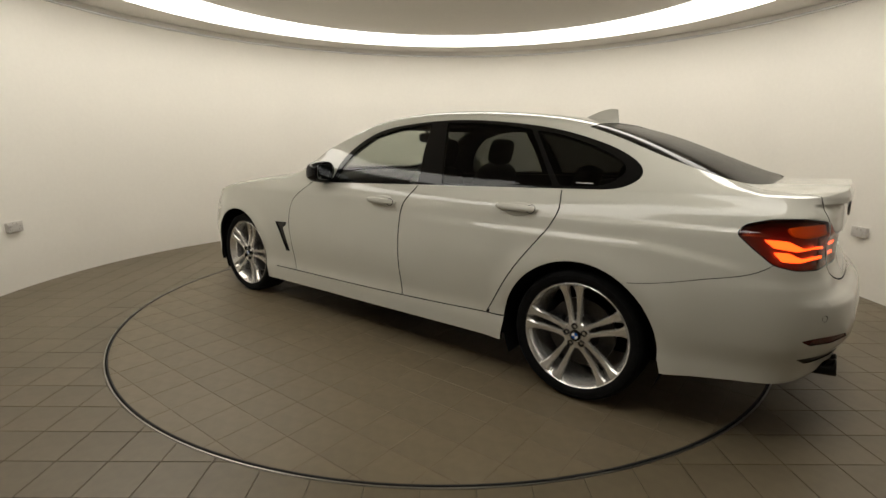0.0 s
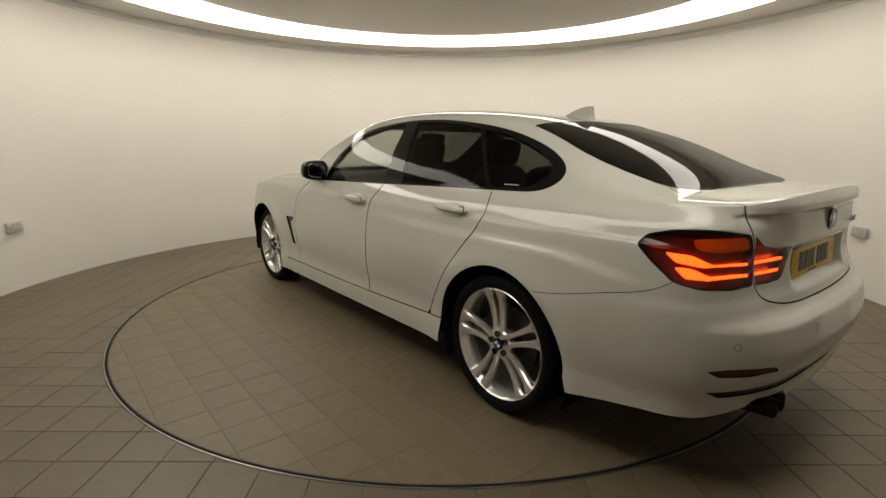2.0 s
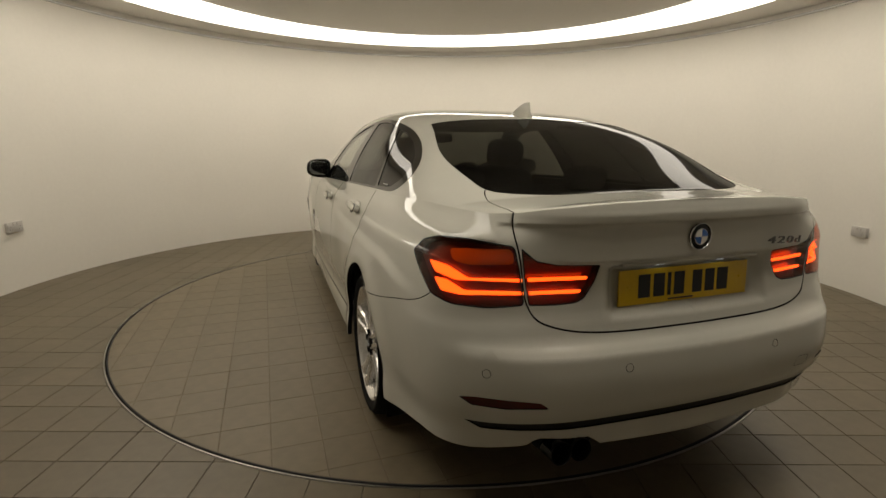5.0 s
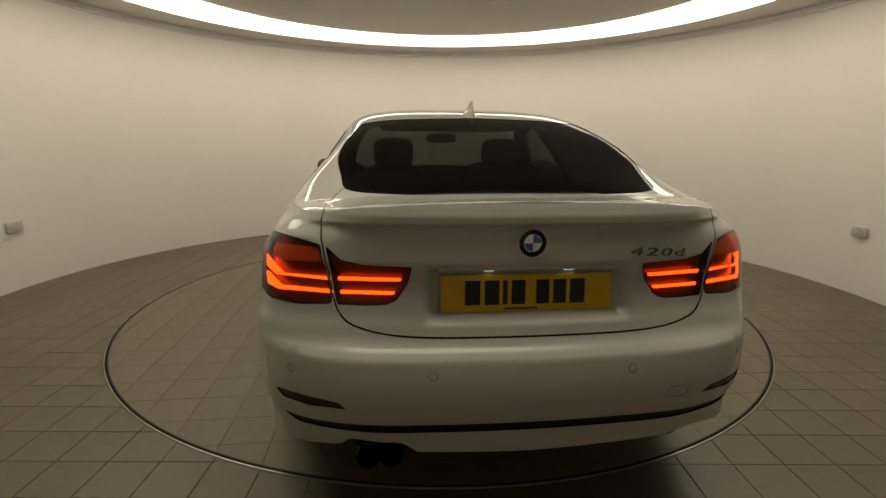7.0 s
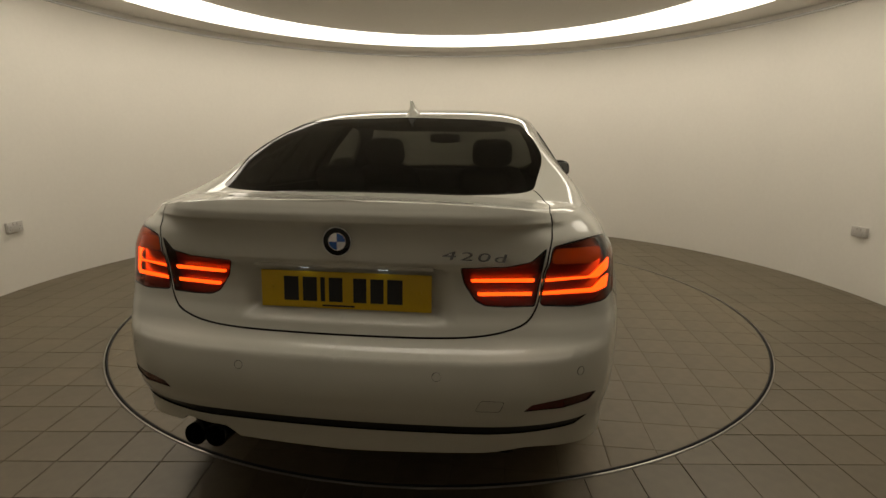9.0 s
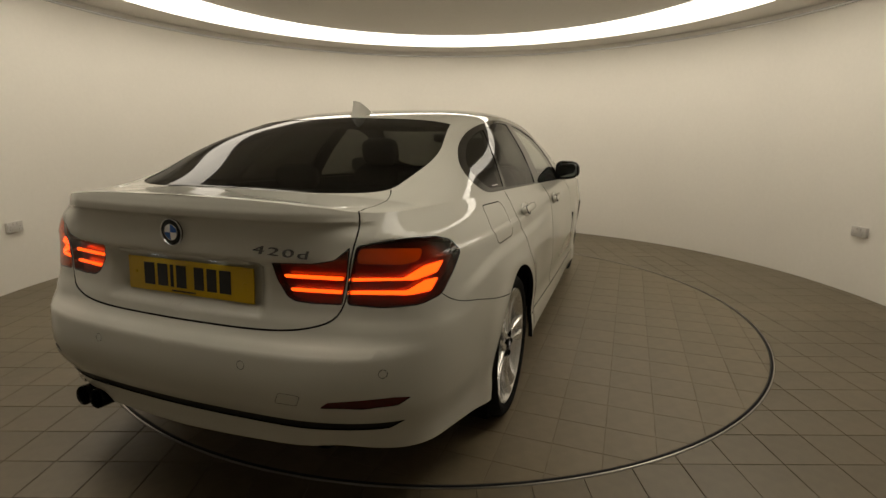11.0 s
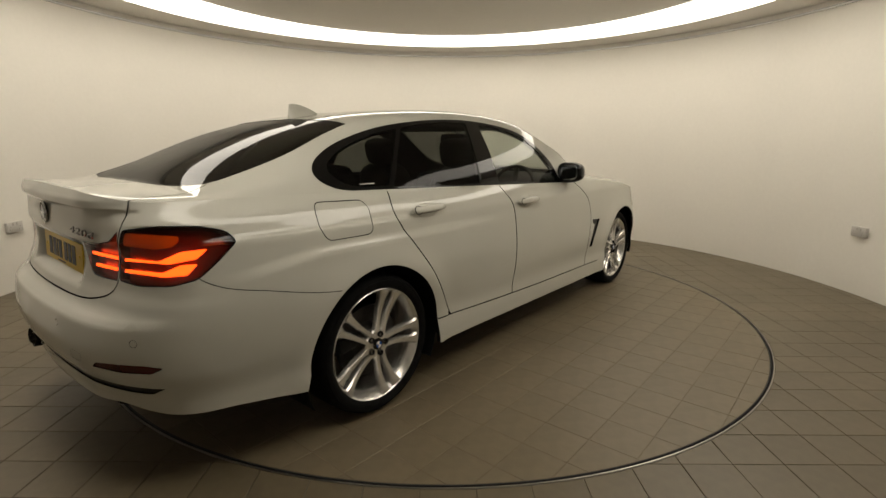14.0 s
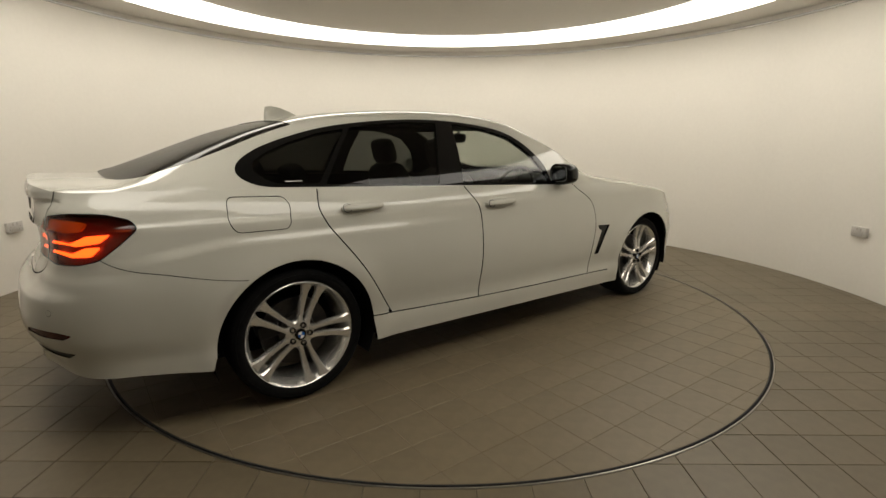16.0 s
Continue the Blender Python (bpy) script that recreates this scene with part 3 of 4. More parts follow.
def build_car():
    car = tagged(new("car"), "white four-door coupe with tinted windows and lit tail lights", "car")
    # ---- cuts in the skin below the belt ----
    lid_line = curve([(.664, 1.02), (.668, .985), (.648, .925), (.628, .85), (.604, .745), (.575, .708), (.52, .684), (.44, .668), (.33, .659), (.15, .657), (0, .657)], 0.02)
    mid_door = curve([(2.652, .99), (2.66, .955), (2.715, .873), (2.742, .75), (2.743, .58), (2.725, .40), (2.715, .318)], 0.03)
    rear_door = curve([(1.786, 1.03), (1.783, .99), (1.768, .92), (1.788, .845), (1.864, .735), (1.981, .574), (2.085, .40), (2.125, .335)], 0.03)
    front_door = curve([(3.56, .96), (3.62, .903), (3.755, .80), (3.79, .70), (3.79, .60), (3.767, .49), (3.737, .33), (3.73, .305)], 0.03)
    sill_line = curve([(1.99, .346), (2.127, .338), (2.4, .326), (2.72, .316), (3.2, .307), (3.73, .302), (3.96, .299)], 0.04)
    bumper_line = curve([(1.42, .628), (1.30, .646), (1.12, .692), (1.02, .716), (.96, .742), (.93, .762)], 0.03)
    flap_loop = rounded([(1.378, .972), (1.61, .964), (1.638, .93), (1.622, .825), (1.40, .825), (1.372, .87)], 0.03)
    arch_r, arch_f = arch(-1.405), arch(1.405)
    gaps = [band(l, w) for l, w in ((lid_line, .0055), (mid_door, .0068), (rear_door, .006), (front_door, .005), (sill_line, .006), (bumper_line, .003))]
    flap_gap = np.concatenate([flap_loop, flap_loop[:1]])
    flap_band = band(flap_gap, .0035)
    lamp_out, lamp_in = rounded(LAMP_OUT, .018), rounded(LAMP_IN, .009)
    reflector = rounded([(.80, .474), (.74, .486), (.56, .484), (.535, .464), (.66, .458), (.76, .455)], .008)
    strip = np.concatenate([curve([(.79, .392), (.72, .396), (.6, .402), (.4, .407), (.2, .409), (0, .410)], .04), curve([(0, .376), (.2, .375), (.4, .373), (.6, .369), (.74, .368)], .04)])
    vent = rounded([(3.955, .632), (3.82, .640), (3.83, .612), (3.862, .598), (3.795, .432), (3.84, .430), (3.915, .575)], .008)
    tow = rounded([(.40, .468), (.415, .502), (.48, .498), (.468, .466)], .008)
    tow_band = band(np.concatenate([tow, tow[:1]]), .0012)
    sensor_rings = []
    for u, z in ((.715, .562), (.293, .568)):
        c = np.array([(u + .0125 * math.cos(a), z + .0125 * math.sin(a)) for a in np.linspace(0, 2 * math.pi, 17)])
        sensor_rings.append(band(c, .0017))
    us = np.linspace(0, U_END, 260)
    top = [(u, belt(u)) for u in us]
    ends = [np.linspace(low_edge(u, -1), belt(u), 46)[1:-1] for u in (0, U_END)]
    bumper = np.array([(u, z) for u, z in curve([(1.42, .628), (1.30, .646), (1.12, .692), (1.02, .716), (.96, .742), (.93, .762)], .03)] + [(.849, .745), (.604, .745)] + [tuple(q) for q in lid_line if q[1] < .744] + [(0, 0), (1.42, 0)])
    lid = np.array([(0, 1.2), (.664, 1.2)] + [tuple(q) for q in lid_line])
    skirt = np.array([(1.9, .0), (1.9, .35)] + [tuple(q) for q in sill_line] + [(3.99, .299), (3.99, 0)])
    d_rear = np.array([tuple(q) for q in rear_door] + [tuple(q) for q in sill_line if 2.125 < q[0] < 2.715] + [tuple(q) for q in mid_door[::-1]])
    d_front = np.array([tuple(q) for q in mid_door] + [tuple(q) for q in sill_line if 2.715 < q[0] < 3.73] + [tuple(q) for q in front_door[::-1]])
    gx, gz = np.meshgrid(np.arange(0.012, U_END, 0.024), np.arange(.2, 1.05, 0.016), indexing="ij")
    grid = np.stack([gx.ravel(), gz.ravel()], 1)
    gx, gz = np.meshgrid(np.arange(.86, 2.35, 0.02), np.arange(.726, .915, 0.0085), indexing="ij")
    grid = np.concatenate([grid[(grid[:, 0] < .85) | (grid[:, 0] > 2.36) | (grid[:, 1] < .72) | (grid[:, 1] > .92)], np.stack([gx.ravel(), gz.ravel()], 1)])
    gx, gz = np.meshgrid(np.arange(.012, .70, .024), np.concatenate([np.arange(.584, .632, .007), np.arange(.955, 1.04, .006)]), indexing="ij")
    fold = (grid[:, 0] < .71) & (((grid[:, 1] > .58) & (grid[:, 1] < .632)) | (grid[:, 1] > .95))
    grid = np.concatenate([grid[~fold], np.stack([gx.ravel(), gz.ravel()], 1)])
    bezel_a, bezel_b = (band(np.concatenate([l, l[:1]]), .008) for l in (lamp_out, lamp_in))
    base_loops = gaps + [bezel_a, bezel_b] + [lamp_out, lamp_in, reflector, strip, vent, arch_r, arch_f] + sensor_rings
    black_line = {}
    for side, tail in ((1, "left"), (-1, "right")):
        border = np.array([(u, low_edge(u, side)) for u in us] + [(U_END, z) for z in ends[1]] + top[::-1] + [(0, z) for z in ends[0][::-1]])
        loops = base_loops + ([flap_loop, flap_band, tow_band] if side < 0 else [])
        h = Half(shell, border, loops, grid, (-.2, .1), (U_END, 1.06), lambda q: (np.abs(q[:, 1] - belt(q[:, 0])) < 2e-3) | (q[:, 0] < 1e-5))
        c = h.centre
        cut = np.zeros(len(c), bool)
        for g in gaps + sensor_rings + ([flap_band, tow_band] if side < 0 else []):
            cut |= within(c, g)
        hole = within(c, arch_r) | within(c, arch_f)
        lamps_a, lamps_b = within(c, lamp_out), within(c, lamp_in)
        free = ~(cut | hole | lamps_a | lamps_b | within(c, reflector) | within(c, strip) | within(c, vent))
        regions = {}
        flap = within(c, flap_loop) & (side < 0)
        for nm, poly in (("rear_bumper", bumper), ("trunk_lid", lid), ("side_skirt", skirt), ("rear_door", d_rear), ("front_door", d_front)):
            regions[nm] = within(c, poly) & free & ~flap
            free &= ~regions[nm]
        regions["fuel_flap"] = flap & free
        free &= ~flap
        regions["rear_quarter_panel"] = free & (c[:, 0] < 2.1)
        regions["front_wing"] = free & (c[:, 0] > 3.0) & (c[:, 0] < U_END - 1.0)
        regions["front_bumper"] = free & (c[:, 0] >= U_END - 1.0)
        for nm, mask in regions.items():
            if mask.any():
                black_line.setdefault(nm, {})[side] = h.pick(mask, side=side)
        frame_a, frame_b = lamps_a & within(c, bezel_a), lamps_b & within(c, bezel_b)
        black_line.setdefault("bezel_outer", {})[side] = h.pick(frame_a, lip=.03, side=side)
        black_line.setdefault("bezel_inner", {})[side] = h.pick(frame_b, lip=.03, side=side)
        black_line.setdefault("lens_outer", {})[side] = h.pick(lamps_a & ~frame_a, lip=0, side=side)
        black_line.setdefault("lens_inner", {})[side] = h.pick(lamps_b & ~frame_b, lip=0, side=side)
        black_line.setdefault("housing_outer", {})[side] = h.pick(lamps_a, shift=-.03, lip=0, side=side)
        black_line.setdefault("housing_inner", {})[side] = h.pick(lamps_b, shift=-.03, lip=0, side=side)
        black_line.setdefault("reflector", {})[side] = h.pick(within(c, reflector), shift=-.004, side=side)
        black_line.setdefault("bumper_strip", {})[side] = h.pick(within(c, strip), shift=-.005, side=side)
        black_line.setdefault("wing_vent", {})[side] = h.pick(within(c, vent), shift=-.008, side=side)
        # black layer under the skin, so that the open gaps look shaded
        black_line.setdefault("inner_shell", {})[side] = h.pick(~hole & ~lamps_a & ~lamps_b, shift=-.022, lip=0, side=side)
    # ---- cuts above the belt ----
    K = 1.1
    arc = [(3.395, .0), (3.38, .09), (3.357, .215), (3.269, .349), (3.123, .45), (2.928, .492), (2.693, .517), (2.41, .528), (2.118, .517), (1.903, .497), (1.727, .458), (1.571, .403), (1.474, .322), (1.444, .228), (1.466, .10), (1.53, .03), (1.60, .014)]
    lights = np.array([(u, v * K) for u, v in curve(arc, .03)] + [(3.0, .004 * K)])
    front_pane = rounded([(3.355, .016 * K), (3.335, .14 * K), (3.26, .29 * K), (3.13, .405 * K), (2.95, .455 * K), (2.80, .478 * K), (2.725, .486 * K), (2.69, .25 * K), (2.66, .016 * K)], .03, 3)
    rear_pane = rounded([(2.49, .016 * K), (2.55, .28 * K), (2.61, .488 * K), (2.40, .497 * K), (2.20, .486 * K), (2.045, .465 * K), (1.945, .27 * K), (1.83, .03 * K)], .02, 3)
    quarter_pane = rounded([(1.80, .036 * K), (1.918, .27 * K), (2.012, .458 * K), (1.87, .443 * K), (1.72, .398 * K), (1.60, .34 * K), (1.528, .275 * K), (1.515, .19 * K), (1.555, .09 * K), (1.61, .046 * K)], .025, 3)
    back_glass = np.concatenate([curve([(.958, K), (.962, .9 * K), (.968, .76 * K), (.998, .60 * K), (1.03, .52 * K), (1.085, .462 * K), (1.16, .475 * K), (1.25, .50 * K), (1.395, .522 * K), (1.60, .556 * K), (1.766, .593 * K)], .03),
                                 curve([(1.766, .61 * K), (1.765, .75 * K), (1.777, .9 * K), (1.79, K)], .03)])
    wind = rounded([(4.0, 1.02 * K), (3.98, .66 * K), (3.93, .50 * K), (3.75, .47 * K), (3.45, .52 * K), (3.2, .59 * K), (3.12, .66 * K), (3.09, 1.02 * K)], .04)
    lid_top = curve([(.664, -.02), (.668, .02 * K), (.70, .11 * K), (.761, .228 * K), (.86, .30 * K), (.976, .369 * K), (1.05, .42 * K), (1.08, .455 * K)], .03)
    lid_poly = np.array([tuple(q) for q in lid_top] + [(1.085, .462 * K), (1.03, .52 * K), (.998, .6 * K), (.968, .76 * K), (.962, .9 * K), (.958, 1.2 * K), (-.1, 1.2 * K), (-.1, -.1)])
    hood_line = curve([(U_END - .45, -.02), (U_END - .75, .10 * K), (4.6, .16 * K), (4.2, .22 * K), (4.05, .30 * K), (4.03, .5 * K), (4.06, 1.02 * K)], .04)
    hood_poly = np.array([tuple(q) for q in hood_line] + [(U_END + .1, 1.2 * K), (U_END + .1, -.1)])
    upper_gaps = [band(lid_top, .005), band(hood_line, .005)]
    us = np.linspace(0, U_END, 260)
    border = np.array([(u, 0) for u in us] + [(U_END, y) for y in np.linspace(0, K, 30)[1:-1]] + [(u, K) for u in us[::-1]] + [(0, y) for y in np.linspace(K, 0, 30)[1:-1]])
    gx, gz = np.meshgrid(np.arange(0.012, U_END, 0.026), np.arange(.02, K, 0.026), indexing="ij")
    h = Half(lambda u, w: dome(u, w / K), border, [lights, front_pane, rear_pane, quarter_pane, back_glass, wind] + upper_gaps, np.stack([gx.ravel(), gz.ravel()], 1), (0, 0), (U_END, K), lambda q: (q[:, 1] < 1e-4) | (q[:, 0] < .06))
    c = h.centre
    panes = {"front_side_window": within(c, front_pane), "rear_side_window": within(c, rear_pane), "quarter_window": within(c, quarter_pane), "rear_window": within(c, back_glass), "windscreen": within(c, wind)}
    glassy = np.zeros(len(c), bool)
    for m in panes.values():
        glassy |= m
    cut = np.zeros(len(c), bool)
    for g in upper_gaps:
        cut |= within(c, g)
    surround = within(c, lights) & ~glassy
    free = ~(glassy | cut | surround)
    regions = {"trunk_lid": within(c, lid_poly) & free, "bonnet": within(c, hood_poly) & free}
    for m in regions.values():
        free = free & ~m
    regions["front_wing"] = free & (c[:, 0] > 3.55) & (c[:, 1] < .46 * K)
    free &= ~regions["front_wing"]
    quarter = free & (c[:, 0] < 1.80)
    regions["rear_quarter_panel"] = quarter
    regions["roof"] = free & ~quarter
    for side in (1, -1):
        for nm, m in regions.items():
            d = black_line.setdefault(nm, {})
            piece = h.pick(m, side=side)
            d[side] = join(d[side], piece) if side in d else piece
        for nm, m in panes.items():
            black_line.setdefault(nm, {})[side] = h.pick(m, shift=-.002, lip=0, side=side)
        black_line.setdefault("window_surround", {})[side] = h.pick(surround, shift=.001, lip=.01, side=side)
        d = black_line["inner_shell"]
        # the same black backing for the gaps above the belt
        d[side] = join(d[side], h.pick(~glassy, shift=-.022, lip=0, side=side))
    # ---- panels become parts ----
    for nm in ("rear_bumper", "trunk_lid", "roof", "bonnet", "front_bumper"):
        put(nm, list(black_line[nm].values()), PAINT, car)
    for nm in ("side_skirt", "rear_door", "front_door", "rear_quarter_panel", "front_wing", "fuel_flap"):
        for side, piece in black_line[nm].items():
            put(nm, [piece], PAINT, car)
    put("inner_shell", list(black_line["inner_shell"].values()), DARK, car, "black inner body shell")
    put("bumper_strip", list(black_line["bumper_strip"].values()), SATINBLACK, car, "black plastic strip along the bumper")
    for nm, mat, label in (("reflector", REFLECTOR, "dark red bumper reflector"), ("wing_vent", GLOSSBLACK, "black vent in the front wing"), ("window_surround", GLOSSBLACK, "gloss black window surround"),
                           ("front_side_window", GLASS_FRONT, "lightly tinted glass"), ("rear_side_window", GLASS_REAR, "dark privacy glass"), ("quarter_window", GLASS_REAR, "dark privacy glass")):
        for side, piece in black_line[nm].items():
            put(nm, [piece], mat, car, label)
    put("rear_window", list(black_line["rear_window"].values()), GLASS_BACK, car, "dark tinted rear glass")
    put("windscreen", list(black_line["windscreen"].values()), GLASS_FRONT, car, "clear glass")
    # ---- tail lights ----
    bars = {"outer": ([(.618, .8195), (.80, .8225), (.88, .853), (.967, .857), (.93, .827), (.84, .8145), (.615, .8105)], [(.606, .7825), (.81, .7855), (.875, .810), (.932, .810), (.895, .776), (.82, .7725), (.604, .7735)]),
            "inner": ([(.60, .8215), (.385, .8195), (.388, .811), (.597, .811)], [(.592, .7825), (.405, .7815), (.41, .773), (.59, .773)])}
    for side in (1, -1):
        for nm in ("outer", "inner"):
            lamp = put("tail_light", [black_line["housing_" + nm][side]], LAMP_INSIDE, car, "lit red tail light")
            put("lens", [black_line["lens_" + nm][side]], LENS, lamp, "glossy clear red lens")
            put("bezel", [black_line["bezel_" + nm][side]], GLOSSBLACK, lamp, "thin black lamp edge")
            for bar in bars[nm]:
                loop = rounded(bar, .008, 3)
                lo, hi = loop.min(axis=0), loop.max(axis=0)
                g = np.stack(np.meshgrid(np.arange(lo[0], hi[0], .02), np.arange(lo[1], hi[1], .02)), -1).reshape(-1, 2)
                hb = Half(shell, loop, [], g, (-.2, .1), (U_END, 1.06))
                put("light_bar", [hb.pick(np.ones(len(hb.faces), bool), shift=-.010, lip=.004, side=side)], LED_RED, lamp, "glowing orange-red light bar")
            if nm == "outer":
                loop = rounded([(.885, .905), (.66, .912), (.65, .866), (.80, .862), (.86, .872)], .02, 4)
                g = np.stack(np.meshgrid(np.arange(.65, .89, .02), np.arange(.86, .91, .02)), -1).reshape(-1, 2)
                hb = Half(shell, loop, [], g, (-.2, .1), (U_END, 1.06))
                put("turn_signal", [hb.pick(np.ones(len(hb.faces), bool), shift=-.007, lip=.012, side=side)], AMBER, lamp, "unlit amber turn signal")
    # headlights at the front corners
    for side in (1, -1):
        loop = rounded([(at_x(1.70), .668), (at_x(1.90), .712), (U_END - .50, .700), (U_END - .46, .63), (at_x(1.95), .605)], .03, 4)
        lo, hi = loop.min(axis=0), loop.max(axis=0)
        g = np.stack(np.meshgrid(np.arange(lo[0], hi[0], .025), np.arange(lo[1], hi[1], .025)), -1).reshape(-1, 2)
        hb = Half(shell, loop, [], g, (-.2, .1), (U_END, 1.06))
        put("headlight", [hb.pick(np.ones(len(hb.faces), bool), shift=.003, lip=.012, side=side)], CHROME, car, "unlit headlight")
    build_plate(car)
    build_details(car)
    build_cabin(car)
    for wx, wy in ((1.405, .826), (-1.405, .872)):
        for side in (1, -1):
            build_wheel(car, wx, wy, side)
    for ob in list(car.children):
        ob.matrix_basis = Matrix.Translation(CAR_AT) @ ob.matrix_basis
    return car


def build_plate(car):
    n = Vector((-1, 0, .06)).normalized()
    y = Vector((0, -1, 0))
    z = n.cross(y)
    m = Matrix.Translation((-2.307, 0, .770)) @ Matrix((n, y, z)).transposed().to_4x4()
    bm = bmesh.new()
    box(bm, (.006, .522, .112), m, .002)
    plate = part("number_plate", bm, PLATE, car, "yellow rear plate with black bars")
    for k, (c, w) in enumerate(((-.166, .046), (-.108, .044), (-.068, .014), (-.028, .042), (.046, .040), (.098, .040), (.152, .046))):
        bm = bmesh.new()
        box(bm, (.0016, w, .074), m @ Matrix.Translation((.0036, c, .002)), .0006, 1)
        part("plate_bar", bm, INK, plate)
    bm = bmesh.new()
    box(bm, (.0014, .10, .005), m @ Matrix.Translation((.0036, -.02, -.047)))
    part("plate_bar", bm, INK, plate)
    for s in (-1, 1):
        bm = bmesh.new()
        capped(bm, [(.006, 0), (.006, .002), (.004, .003)], 12, m @ Matrix.Translation((.003, s * .226, .004)) @ pose(0, 0, 0, 0, 90, 0))
        part("screw", bm, PLATE, plate)
    # trim strip over the plate and its two small lamps
    bm = bmesh.new()
    box(bm, (.020, .54, .010), Matrix.Translation((-2.322, 0, .849)), .003)
    strip = part("plate_strip", bm, PAINT, car, "white strip over the plate")
    for s in (-1, 1):
        bm = bmesh.new()
        box(bm, (.008, .030, .003), Matrix.Translation((-2.317, s * .12, .8425)))
        part("plate_lamp", bm, LED_WHITE, strip, "glowing white plate lamp")


def build_emblem(name, m, r, parent):
    """A round badge: dark ring, bright rims, quarters of blue and white."""
    bm = bmesh.new()
    capped(bm, [(r, 0), (r, r * .08), (r * .96, r * .14), (r * .62, r * .2)], 40, m)
    badge = part(name, bm, GLOSSBLACK, parent, "round black badge with blue and white quarters")
    for q, mat in enumerate((BLUE, ENAMEL, BLUE, ENAMEL)):
        bm = bmesh.new()
        vs = [bm.verts.new(m @ Vector((0, 0, r * .27)))]
        for k in range(9):
            a = math.pi / 2 * (q + k / 8)
            vs.append(bm.verts.new(m @ Vector((r * .58 * math.cos(a), r * .58 * math.sin(a), r * .23))))
        for a, b in zip(vs[1:], vs[2:]):
            bm.faces.new((vs[0], a, b))
        part("badge_quarter", bm, mat, badge)
    for rr in (r, r * .6):
        bm = bmesh.new()
        lathe(bm, [(rr + r * .05 * math.cos(a), r * .16 + r * .06 * math.sin(a)) for a in [k * math.pi / 3 for k in range(6)]], 40, m, close=True)
        part("badge_rim", bm, CHROME, badge)
    return badge


def blob(bm, size, m, p=0.6, nu=24, nv=12):
    """A rounded box: a superellipsoid."""
    f = lambda c: math.copysign(abs(c) ** p, c)
    rows = []
    for j in range(1, nv):
        b = -math.pi / 2 + math.pi * j / nv
        rows.append([bm.verts.new(m @ Vector((size[0] / 2 * f(math.cos(b)) * f(math.cos(2 * math.pi * i / nu)), size[1] / 2 * f(math.cos(b)) * f(math.sin(2 * math.pi * i / nu)), size[2] / 2 * f(math.sin(b))))) for i in range(nu)])
    for a, b in zip(rows, rows[1:]):
        for i in range(nu):
            bm.faces.new((a[i], a[(i + 1) % nu], b[(i + 1) % nu], b[i]))
    for row, sgn in ((rows[0], -1), (rows[-1], 1)):
        v = bm.verts.new(m @ Vector((0, 0, sgn * size[2] / 2)))
        for i in range(nu):
            bm.faces.new((row[i], row[(i + 1) % nu], v) if sgn > 0 else (row[(i + 1) % nu], row[i], v))
    return bm


